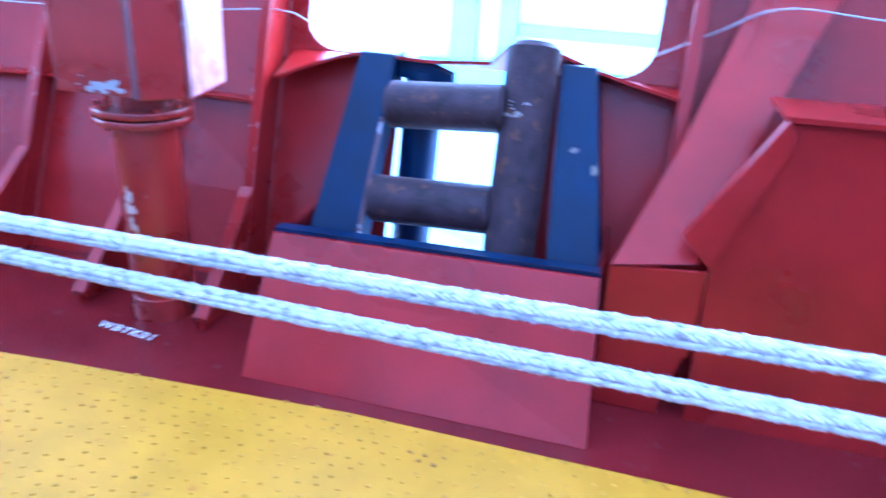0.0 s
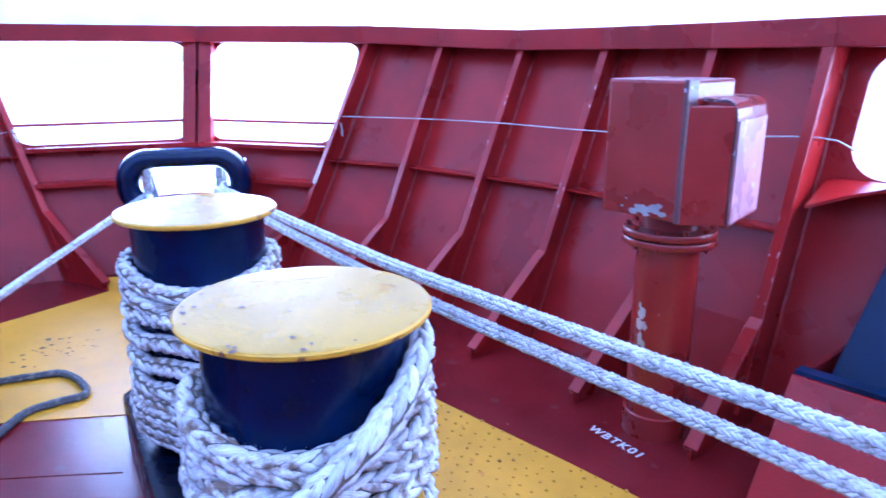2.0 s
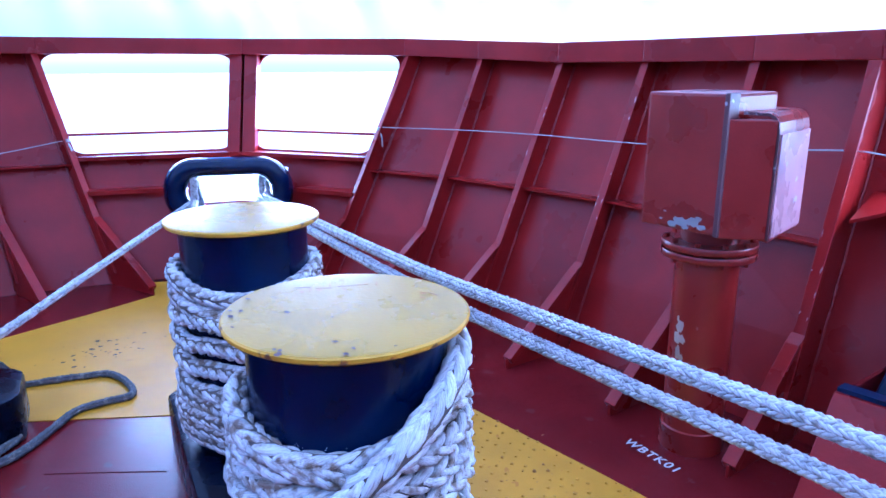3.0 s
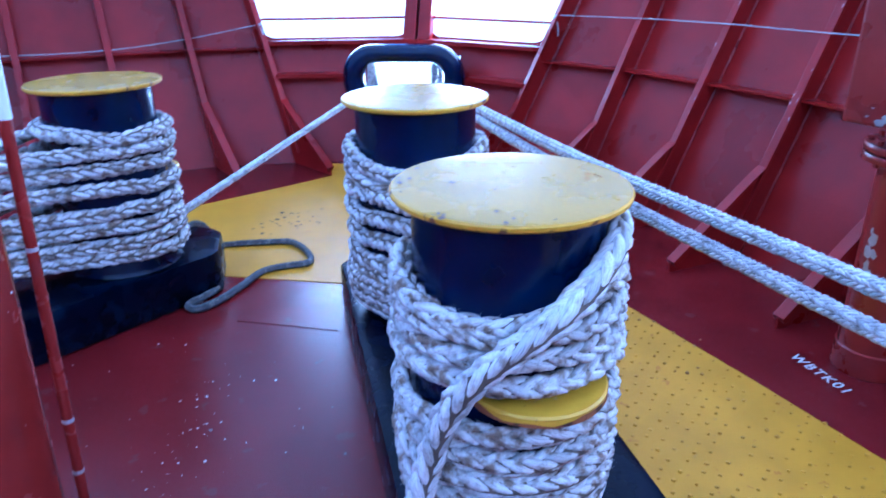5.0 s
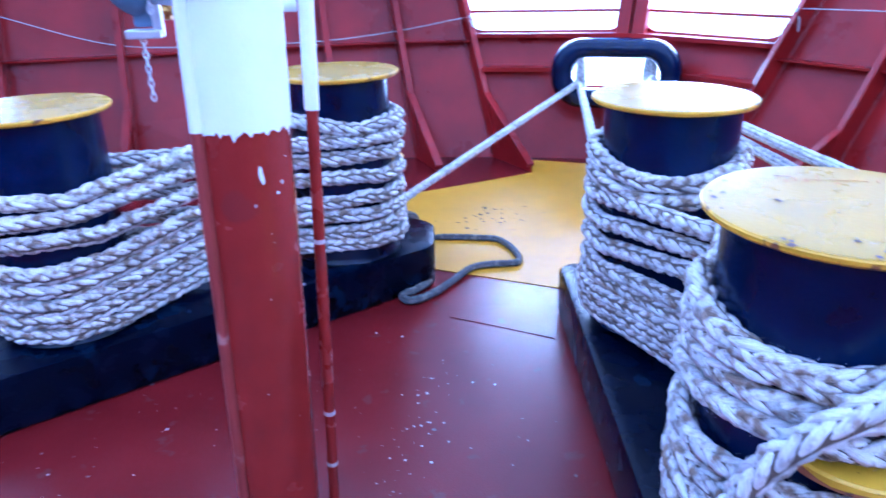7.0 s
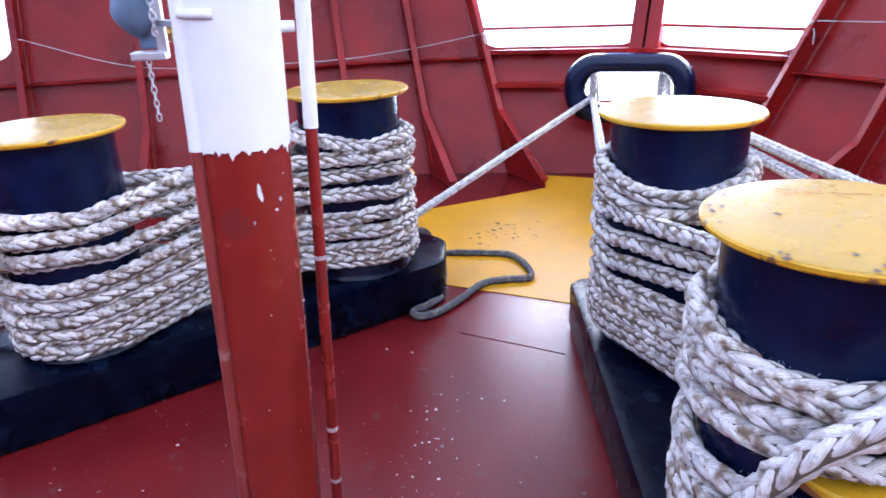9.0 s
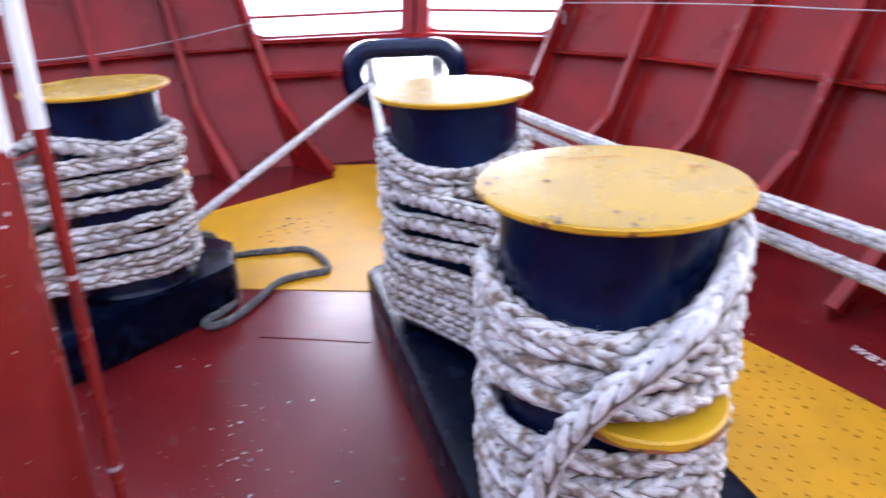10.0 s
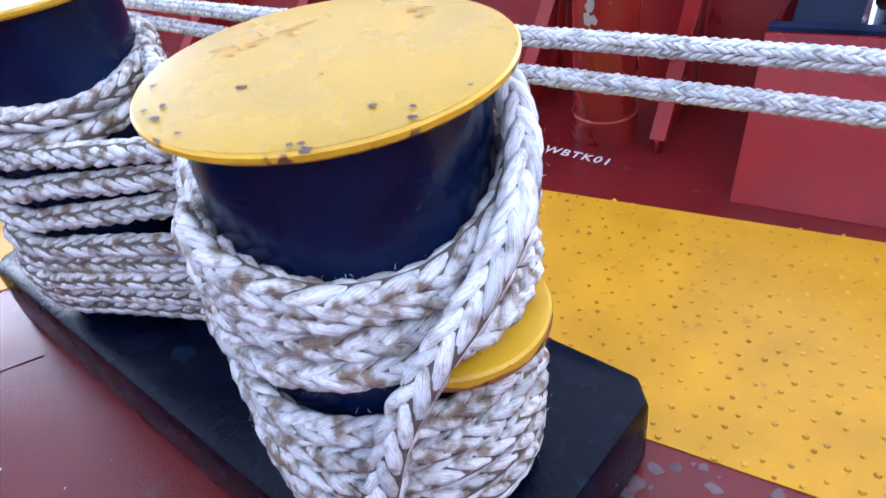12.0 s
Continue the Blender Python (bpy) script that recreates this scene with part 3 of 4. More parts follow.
RUST_EDGE = material("rust on the horn edge", (0.26, 0.085, 0.03), 0.6, wear=(0.08, 0.03, 0.02), wear_at=0.55, wear_scale=30, mottle=0.3)


def bitts(aft, fwd, o, label):
    root = thing("mooring_bitts", label, "bollard", "mooring bitts")
    part("plinth", prism(o, 0.002, BASE_Z), PLINTH, root, "blue-black painted steel plinth", True, 0.024)
    for c, other in ((aft, fwd), (fwd, aft)):
        bm = lathe([(0, BASE_Z), (0.238, BASE_Z), (0.226, BASE_Z + 0.02), (0.225, CAP_Z - 0.02), (0, CAP_Z - 0.02)], 64)
        bm.transform(Matrix.Translation((*c, 0)))
        post = part("bollard_post", bm, NAVY, root, "", True)
        bm = lathe([(0, CAP_Z - 0.018), (0.264, CAP_Z - 0.018), (0.271, CAP_Z - 0.012), (0.272, CAP_Z - 0.004), (0.268, CAP_Z), (0.255, CAP_Z)], 72)
        bm.transform(Matrix.Translation((*c, 0)))
        rim = part("cap_rim", bm, RIM_YELLOW, post, "bright yellow rim chipped to rust", True)
        bm = lathe([(0.268, CAP_Z + 0.0006), (0.255, CAP_Z + 0.0014), (0.2, CAP_Z + 0.0025), (0, CAP_Z + 0.004)], 72)
        bm.transform(Matrix.Translation((*c, 0)))
        part("cap", bm, CAP_YELLOW, post, "yellow painted cap with chips and scratches", True)
        d = math.atan2(c[1] - other[1], c[0] - other[0])
        hc = (c[0] + 0.147 * math.cos(d + 0.16), c[1] + 0.147 * math.sin(d + 0.16))
        bm = lathe([(0, 0.600), (0.158, 0.600), (0.164, 0.604), (0.165, 0.622), (0.160, 0.627), (0, 0.629)], 56)
        bm.transform(Matrix.Translation((*hc, 0)))
        horn = part("horn", bm, HORN_YELLOW, post, "yellow steel horn with a rusty edge", True)
        bm = bmesh.new()
        hr = [(0.1656 * math.cos(q * math.pi / 24), 0.1656 * math.sin(q * math.pi / 24)) for q in range(48)]
        g_ = random.Random(int(c[0] * -900))
        low = [bm.verts.new((hc[0] + x, hc[1] + y, 0.602)) for x, y in hr]
        high = [bm.verts.new((hc[0] + x, hc[1] + y, 0.613 + 0.005 * math.sin(3 * math.atan2(y, x)) + 0.003 * math.sin(8 * math.atan2(y, x)) + g_.uniform(-0.0015, 0.0015))) for x, y in hr]
        for q in range(48):
            bm.faces.new((low[q], low[(q + 1) % 48], high[(q + 1) % 48], high[q]))
        part("rust_band", bm, RUST_EDGE, post, "rusty worn edge", True)
    return root


bitts(A, B, plinth_outline(A, B, 0.36, 0.47, 0.29, 0.395), "blue-black double bollard with yellow caps, wound with rope")
bitts(Q, P, [(-2.39, -1.205), (-2.339, -1.15), (-3.225, 0.53), (-3.27, 0.565), (-3.52, 0.605), (-3.58, 0.58), (-3.76, 0.40), (-3.75, 0.34), (-2.93, -1.40), (-2.86, -1.43)], "blue-black double bollard with yellow caps beside the pole")

CHIP = material("bare rusty chip", (0.07, 0.03, 0.025), 0.7, mottle=0.4, scale=40)
SCUFF = material("faded red scuff", (0.40, 0.165, 0.010), 0.45, mottle=0.2)
near_cap = [o for o in bpy.data.objects if o.name.startswith("cap") and not o.name.startswith("cap_rim")][0]
for x, y, r, mat in ((-1.362, 0.974, 0.008, CHIP), (-1.158, 0.864, 0.009, CHIP), (-1.172, 0.874, 0.006, CHIP), (-1.149, 0.978, 0.006, CHIP), (-1.275, 1.038, 0.0035, CHIP), (-1.10, 0.99, 0.005, CHIP), (-1.41, 0.866, 0.009, CHIP), (-1.43, 0.896, 0.006, CHIP), (-1.185, 0.868, 0.005, CHIP), (-1.085, 0.966, 0.006, CHIP), (-1.445, 0.878, 0.005, CHIP), (-1.345, 0.846, 0.005, CHIP), (-1.062, 1.06, 0.004, CHIP), (-1.50, 0.94, 0.006, CHIP),
                     (-1.265, 1.265, 0.008, SCUFF), (-1.29, 1.283, 0.009, SCUFF), (-1.46, 1.10, 0.010, SCUFF), (-1.43, 1.15, 0.008, SCUFF), (-1.47, 1.06, 0.008, SCUFF)):
    bm = bmesh.new()
    g_ = random.Random(int(x * -1000 + y * 777))
    bm.faces.new([bm.verts.new((x + r * g_.uniform(0.5, 1.35) * math.cos(j * math.pi / 6), y + r * g_.uniform(0.4, 1.1) * math.sin(j * math.pi / 6), CAP_Z + 0.0046)) for j in range(12)])
    part("paint_chip", bm, mat, near_cap)

# faded red strokes on the near cap and a rusty rub mark on a forward post
for x, y, turn, ln in ((-1.50, 1.075, 60, 0.05), (-1.475, 1.085, 150, 0.035), (-1.465, 1.115, 60, 0.05), (-1.48, 1.14, 150, 0.03), (-1.447, 1.165, 60, 0.05), (-1.435, 1.20, 60, 0.05), (-1.42, 1.235, 150, 0.03), (-1.29, 1.29, 40, 0.035), (-1.27, 1.30, 10, 0.03)):
    part("faded_stroke", block(x, y, CAP_Z + 0.0048, ln * 0.75, 0.003, 0.0005, turn), SCUFF, near_cap)
posts = [o for o in bpy.data.objects if o.name.startswith("bollard_post")]
bm = bmesh.new()
g_ = random.Random(5)
low, high = [], []
for q in range(17):
    th_, k_ = radians(-22 + 3.6 * q), math.sin(math.pi * q / 16)
    low.append(bm.verts.new((P[0] + 0.2258 * math.cos(th_), P[1] + 0.2258 * math.sin(th_), 0.625 - 0.045 * k_ * g_.uniform(0.7, 1.1))))
    high.append(bm.verts.new((P[0] + 0.2258 * math.cos(th_), P[1] + 0.2258 * math.sin(th_), 0.627 + 0.04 * k_ * g_.uniform(0.7, 1.1))))
for q in range(16):
    bm.faces.new((low[q], low[q + 1], high[q + 1], high[q]))
part("rust_patch", bm, RUST, posts[-1], "brown rub mark in the paint", True)

RR = 0.0315


def wind(aft, fwd, z_aft, z_fwd, rad=0.250, lead=(), tail=(), wob=0.006, seed=1):
    """Figure-of-eight turns round both posts, one above another."""
    g = random.Random(seed)
    a, f = np.array(aft), np.array(fwd)
    d = math.atan2(f[1] - a[1], f[0] - a[0])
    half = np.linalg.norm(f - a) / 2
    pts = [tuple(p) for p in lead]
    for k, (za, zf) in enumerate(zip(z_aft, z_fwd)):
        last = k == len(z_aft) - 1
        r1, r2 = rad + g.uniform(0, 0.012), rad + g.uniform(0, 0.012)
        lean = math.asin(min(0.9, (r1 + r2) / 2 / half))
        sweep = math.pi + 2 * lean
        first = d + math.pi / 2 - lean
        if pts:
            p, q = np.array(pts[-1]), np.array((a[0] + r1 * math.cos(first), a[1] + r1 * math.sin(first), za))
            pts += [tuple(p + (q - p) * c) for c in (0.1, 0.3, 0.5, 0.7, 0.9)]
        for i in range(13):
            th = d + math.pi / 2 - lean + sweep * i / 12
            pts.append((a[0] + r1 * math.cos(th), a[1] + r1 * math.sin(th), za + g.uniform(-wob, wob)))
        first = d + math.pi / 2 + lean
        p, q = np.array(pts[-1]), np.array((f[0] + r2 * math.cos(first), f[1] + r2 * math.sin(first), zf))
        pts += [tuple(p + (q - p) * c) for c in (0.1, 0.3, 0.5, 0.7, 0.9)]
        for i in range(13):
            th = d + math.pi / 2 + lean - sweep * i / 12
            pts.append((f[0] + r2 * math.cos(th), f[1] + r2 * math.sin(th), zf + (0.03 if not last else 0) * i / 12 + g.uniform(-wob, wob)))
    return pts + [tuple(p) for p in tail]


zA = [0.290, 0.352, 0.414, 0.476, 0.545, 0.68, 0.735, 0.79]
zB = [0.290, 0.328, 0.370, 0.416, 0.462, 0.545, 0.635, 0.722]
pts = wind(A, B, zA, zB, seed=3)
tagged(plaited("mooring_rope", pts, RR, ROPE), "white plaited mooring rope wound in turns on the bollards", "rope", "mooring ropes")
# top turn of the near post, rising to starboard, and its tail crossing down over the turns
up = [(B[0] + 0.252 * math.cos(radians(t)), B[1] + 0.252 * math.sin(radians(t)), z) for t, z in ((815, 0.79), (785, 0.785), (755, 0.775), (725, 0.755), (697, 0.742), (670, 0.75), (645, 0.772), (615, 0.795), (590, 0.803), (560, 0.81), (525, 0.82), (495, 0.845), (465, 0.86), (440, 0.855), (415, 0.85), (390, 0.838), (362, 0.815), (337, 0.803), (310, 0.812), (285, 0.838), (255, 0.862), (230, 0.87), (200, 0.87), (170, 0.865), (135, 0.86), (105, 0.85), (80, 0.845))]
for th, z in ((205, 0.85), (235, 0.86), (265, 0.84), (295, 0.815), (325, 0.81), (355, 0.835), (380, 0.865), (398, 0.87), (420, 0.85)):
    up.append((A[0] + 0.254 * math.cos(radians(th)), A[1] + 0.254 * math.sin(radians(th)), z))
tagged(plaited("mooring_rope", up, RR, ROPE), "white plaited rope turn slung round the near bollard", "rope", "mooring ropes")
over = []
for th, z, r in ((150, 0.90, 0.252), (110, 0.945, 0.25), (75, 0.955, 0.248), (45, 0.95, 0.25), (18, 0.915, 0.268), (-5, 0.868, 0.298), (-24, 0.80, 0.314), (-40, 0.715, 0.318), (-52, 0.60, 0.318), (-59, 0.47, 0.320), (-64, 0.34, 0.335)):
    over.append((A[0] + r * math.cos(radians(th)), A[1] + r * math.sin(radians(th)), z))
over += [(-1.14, 0.745, 0.21), (-1.10, 0.66, 0.06), (-1.05, 0.55, 0.035), (-0.8, 0.6, 0.035)]
tagged(plaited("mooring_rope", over, 0.035, ROPE_TAIL), "loose white plaited rope end hanging down over the turns", "rope", "mooring ropes")

zQ = [0.278, 0.333, 0.390, 0.450, 0.520, 0.625, 0.70, 0.765]
zP = [0.30, 0.365, 0.435, 0.505, 0.60, 0.685, 0.765, 0.84]
pturn = [(P[0] + 0.254 * math.cos(radians(t)), P[1] + 0.254 * math.sin(radians(t)), z) for t, z in ((-25, 0.862), (-55, 0.868), (-90, 0.87), (-130, 0.875), (-165, 0.875), (-195, 0.87))]
pts = wind(Q, P, zQ, zP, seed=8, wob=0.01, tail=pturn)
tagged(plaited("mooring_rope", pts, 0.0335, ROPE), "white plaited mooring rope wound in turns beside the pole", "rope", "mooring ropes")
qt = [(Q[0] + 0.33 * math.cos(radians(t)), Q[1] + 0.33 * math.sin(radians(t)), z) for t, z in ((-20, 0.70), (-60, 0.60), (-85, 0.42), (-95, 0.3))]
qt += [(-2.75, -1.42, 0.18), (-2.70, -1.50, 0.05), (-2.4, -1.55, 0.035)]
tagged(plaited("mooring_rope", qt, RR, ROPE), "loose white plaited rope end beside the plinth", "rope", "mooring ropes")


def sag(p, q, drop, n=8):
    return [tuple(np.array(p) * (1 - k / n) + np.array(q) * (k / n) - np.array((0, 0, 4 * drop * (k / n) * (1 - k / n)))) for k in range(n + 1)]


# lines led to the bow chock and aft along the side
tagged(plaited("mooring_line", [(-8.0, 3.9, -2.4), (-5.45, 2.66, 0.54), (-5.18, 2.52, 0.60)] + sag((-4.905, 2.385, 0.615), (-2.4, 2.12, 0.665), 0.01) + sag((-2.4, 2.12, 0.665), (4.5, 2.06, 0.80), 0.02)[1:], RR * 0.95, ROPE_CLEAN, step=0.014, columns=8, fuzz=480), "taut white plaited mooring line led aft beside the walkway", "rope", "mooring ropes")
tagged(plaited("mooring_line", [(-8.0, 3.8, -2.5), (-5.45, 2.60, 0.50), (-5.18, 2.46, 0.565)] + sag((-4.925, 2.345, 0.595), (-2.4, 2.13, 0.56), 0.01) + sag((-2.4, 2.13, 0.56), (4.5, 1.90, 0.68), 0.02)[1:], RR * 0.92, ROPE_CLEAN, step=0.014, columns=8, fuzz=480), "lower taut white plaited mooring line led aft", "rope", "mooring ropes")
tagged(plaited("mooring_line", sag((-3.52, 0.34, 0.30), (-5.13, 1.91, 0.60), 0.0) + [(-5.40, 2.03, 0.56), (-8.0, 3.0, -2.6)], 0.0225, ROPE_CLEAN, step=0.014, columns=8, fuzz=480), "taut white line from the bollard foot to the bow chock", "rope", "mooring ropes")
tagged(plaited("mooring_line", sag((-2.60, 1.09, 0.80), (-5.125, 1.93, 0.595), 0.0) + [(-5.40, 2.06, 0.53), (-8.0, 3.2, -2.6)], 0.022, ROPE_CLEAN, step=0.014, columns=8, fuzz=480), "white line from the bollard top to the bow chock", "rope", "mooring ropes")
tail = [(-3.62, 0.42, 0.235), (-3.72, 0.52, 0.20), (-3.84, 0.60, 0.03), (-3.82, 0.72, 0.02), (-3.78, 0.86, 0.02), (-3.72, 0.99, 0.02), (-3.55, 1.04, 0.02), (-3.40, 1.02, 0.02), (-3.40, 0.90, 0.02), (-3.38, 0.77, 0.02), (-3.24, 0.64, 0.02), (-3.12, 0.52, 0.02), (-3.08, 0.42, 0.02), (-3.13, 0.39, 0.025), (-3.17, 0.46, 0.03), (-3.24, 0.54, 0.035)]
tagged(plaited("messenger_rope", tail, 0.019, DARK_ROPE, columns=6), "thin dark grey rope lying in a loop on the deck", "rope")

# ---- bow chock ----
chock = thing("bow_chock", "blue-black painted steel mooring chock under the bow windows", "chock")
cdir = Vector((-0.905, 0.425, 0))
cside = Vector((-cdir.y, cdir.x, 0))
cc = Vector((-5.02, 2.15, 0.675))


def oval(hw, hh, r, n=10):
    pts = []
    for sx, sz, a0 in ((1, 1, 0), (-1, 1, 90), (-1, -1, 180), (1, -1, 270)):
        for i in range(n + 1):
            a = radians(a0 + 90 * i / n)
            pts.append((sx * (hw - r) + r * math.cos(a), sz * (hh - r) + r * math.sin(a)))
    return pts


def oval_rings(specs):
    """Rounded-rectangle rings (half width, half height, corner, depth along the chock's axis), skinned."""
    bm = bmesh.new()
    rings = [[bm.verts.new(cc + cside * u + Vector((0, 0, w)) + cdir * dd) for u, w in oval(hw, hh, r)] for hw, hh, r, dd in specs]
    for a, b in zip(rings, rings[1:]):
        for i in range(len(a)):
            j = (i + 1) % len(a)
            bm.faces.new((a[i], a[j], b[j], b[i]))
    return bm


spec = []
for i in range(11):
    k = math.pi * i / 10
    spec.append((0.378 + 0.082 * math.cos(k), 0.180 + 0.068 * math.cos(k), 0.165 + 0.065 * math.cos(k), 0.02 - 0.09 * math.sin(k)))
part("lip", oval_rings(spec), NAVY, chock, "", True)
part("throat", oval_rings([(0.296, 0.112, 0.10, 0.02), (0.305, 0.122, 0.11, 0.12), (0.34, 0.165, 0.145, 0.30)]), NAVY, chock, "", True)
part("casing", oval_rings([(0.455, 0.245, 0.225, 0.02), (0.42, 0.20, 0.185, 0.13)]), NAVY, chock, "", True)

# ---- tank vent ----
vent = thing("tank_vent", "red tank vent pipe with a boxy head, paint worn grey", "vent")
VX, VY = -1.535, 2.835
bm = lathe([(0, 0.0), (0.128, 0.0), (0.13, 0.10), (0.122, 0.104), (0.122, 0.83), (0, 0.83)], 40)
bm.transform(Matrix.Translation((VX, VY, 0)))
part("pipe", bm, RED_VENT, vent, "", True)
for z in (0.835, 0.87):
    bm = lathe([(0, z), (0.18, z), (0.182, z + 0.004), (0.182, z + 0.022), (0.18, z + 0.026), (0, z + 0.026)], 40)
    bm.transform(Matrix.Translation((VX, VY, 0)))
    part("flange", bm, RED_VENT, vent, "", True)
for k in range(10):
    a = 2 * math.pi * k / 10
    bm = lathe([(0, 0.818), (0.012, 0.818), (0.012, 0.912), (0, 0.912)], 6)
    bm.transform(Matrix.Translation((VX + 0.16 * math.cos(a), VY + 0.16 * math.sin(a), 0)))
    part("bolt", bm, RED_VENT, vent)
bm = lathe([(0.0, 0.87), (0.11, 0.87), (0.11, 0.99), (0, 0.96)], 40)
bm.transform(Matrix.Translation((VX, VY, 0)))
part("neck", bm, RED_VENT, vent, "", True)
head = part("head", block(-1.512, 2.735, 1.225, 0.315, 0.34, 0.49, 3), RED_VENT, vent, "red box with a grey worn patch", bevel=0.012)
part("joint_strip", block(-1.353, 2.602, 1.225, 0.018, 0.07, 0.495, 3), STRIP, head, "strip worn to dark metal", bevel=0.004)
hood_outline = [(-0.0, -0.25), (0.135, -0.265), (0.135, 0.12), (0.13, 0.15), (0.118, 0.17), (0.10, 0.18), (0.0, 0.185)]
hx, hy = Vector((math.cos(radians(12)), math.sin(radians(12)), 0)), Vector((-math.sin(radians(12)), math.cos(radians(12)), 0))
h0 = Vector((-1.400, 2.85, 1.225))
part("hood", slab([h0 + hx * u + Vector((0, 0, w)) for u, w in hood_outline], hy * 0.36), RED_VENT, vent, "red side hood with a rounded shoulder", bevel=0.008)
# Pale base carries the bright reflection on the hood's outer face; patches are wear.
HOOD_GLARE = material("pale glare-toned paint with wear", (0.46, 0.25, 0.27), 0.28, wear=(0.62, 0.60, 0.64), wear_at=0.66, wear_scale=10, mottle=0.2)
part("hood_front", prism([(-1.350, 2.575), (-1.234, 2.690), (-1.30, 2.705), (-1.362, 2.68)], 0.972, 1.385), RED_VENT, vent, "", bevel=0.005)
part("hood_face", slab([h0 + hx * 0.1385 + Vector((0, 0, w)) + hy * v for w, v in ((-0.25, -0.17), (0.11, -0.17), (0.11, 0.17), (-0.25, 0.17))], hx * 0.005), HOOD_GLARE, vent, "outer face toned pale for its glare, with worn patches")
# Thin strip added as the highlight that the bevelled shoulder catches.
part("worn_edge", slab([h0 + hx * u + Vector((0, 0, w)) + hy * -0.181 for u, w in ((0.0, 0.184), (0.10, 0.179), (0.118, 0.169), (0.13, 0.15), (0.135, 0.12), (0.135, -0.255), (0.127, -0.255), (0.127, 0.115), (0.121, 0.143), (0.112, 0.159), (0.097, 0.169), (0.0, 0.174))], hy * 0.004), STRIP, vent, "dark edge strip with pale patches")
bm = bmesh.new()
for px, pz, r in ((-1.52, 1.00, 0.035), (-1.47, 1.005, 0.03), (-1.555, 0.988, 0.022), (-1.435, 0.992, 0.018), (-1.50, 0.982, 0.014), (-1.45, 1.02, 0.016), (-1.60, 1.0, 0.008), (-1.585, 1.03, 0.006)):
    c = Vector((px + 0.03, 0, pz + 0.012)) + Vector((0, 2.735 - 0.1725 + (px + 0.03 + 1.512) * 0.0524, 0))
    ring = [bm.verts.new(c + Vector((0.9986, 0.0523, 0)) * (r * rng.uniform(0.7, 1.25) * math.cos(k * math.pi / 7)) + Vector((0, 0, 0.55 * r * rng.uniform(0.7, 1.2) * math.sin(k * math.pi / 7)))) for k in range(14)]
    bm.faces.new(ring)
tagged(part("bare_patch", bm, STEEL, head), "patch of paint flaked to pale grey", kind="stuff")
bm = bmesh.new()
for k in range(16):
    a, z = radians(-97 + rng.uniform(-7, 8)), 0.50 + rng.uniform(-0.09, 0.09)
    r = rng.uniform(0.010, 0.024)
    c, e1 = Vector((VX + 0.1232 * math.cos(a), VY + 0.1232 * math.sin(a), z)), Vector((-math.sin(a), math.cos(a), 0))
    bm.faces.new([bm.verts.new(c + e1 * (r * rng.uniform(0.4, 1.0) * math.cos(j * math.pi / 4)) + Vector((0, 0, r * rng.uniform(0.8, 1.6) * math.sin(j * math.pi / 4)))) for j in range(8)])
tagged(part("bare_patch", bm, STEEL, vent), "flaked pale patches on the pipe", kind="stuff")

# stencilled tank mark on the deck
fc = bpy.data.curves.new("tank_mark", "FONT")
fc.body, fc.size, fc.align_x, fc.align_y, fc.extrude, fc.offset = "WBTK01", 0.064, "CENTER", "CENTER", 0.0004, 0.0009
fc.space_character = 1.22
fo = new("tank_mark", fc)
fo.matrix_world = pose(-1.565, 2.618, 0.0016, 0, 0, -5)
fc.materials.append(WHITE_MARK)
tagged(fo, "white hand-painted letters on the red deck by the vent", "marking")

# ---- pole with hoist ----
pole = thing("pole", "red steel pole painted white above chest height, with a side pipe", "pole")
PX, PY = -1.60, -0.007


def upright(x, y, r, z0, z1, steps=40):
    bm = lathe([(0, z0), (r, z0), (r, z1), (0, z1)], steps)
    bm.transform(Matrix.Translation((x, y, 0)))
    return bm


part("lower_pole", upright(PX, PY, 0.0925, 0.0, 1.215), POLE_RED, pole, "red lower part", True)
bm = bmesh.new()
n = 96
lo, hi = [], []
for k in range(n):
    a = 2 * math.pi * k / n
    zz = 1.205 - 0.012 * rng.random() - (0.014 if rng.random() < 0.12 else 0)
    lo.append(bm.verts.new((PX + 0.095 * math.cos(a), PY + 0.095 * math.sin(a), zz)))
    hi.append(bm.verts.new((PX + 0.095 * math.cos(a), PY + 0.095 * math.sin(a), 2.62)))
for k in range(n):
    j = (k + 1) % n
    bm.faces.new((lo[k], lo[j], hi[j], hi[k]))
bm.faces.new(hi)
part("upper_pole", bm, WHITE, pole, "white upper part with a ragged brushed edge", True)
part("side_pipe", upright(PX + 0.062, PY - 0.074, 0.0135, 0.0, 1.20, 20), FADED, pole, "faded pinkish red conduit", True)
part("side_pipe", upright(PX + 0.062, PY - 0.074, 0.0145, 1.20, 2.6, 20), WHITE, pole, "white upper side pipe", True)
part("rod", upright(-1.640, 0.080, 0.0128, 0.0, 1.215, 16), POLE_RED, pole, "thin red rod with chipped paint", True)
part("rod", upright(-1.640, 0.080, 0.0148, 1.215, 2.6, 16), WHITE, pole, "white upper rod", True)
arm = tube_object("arm", [np.array([(PX, PY + 0.05, 1.415), (PX - 0.02, 0.04, 1.415), (-1.64, 0.11, 1.415)])], 0.011, WHITE)
arm.parent = pole
arm = tube_object("arm", [np.array([(PX + 0.070, PY - 0.072, 1.445), (PX + 0.090, PY - 0.035, 1.445), (PX + 0.0955, PY - 0.012, 1.445)])], 0.009, WHITE)
arm.parent = pole
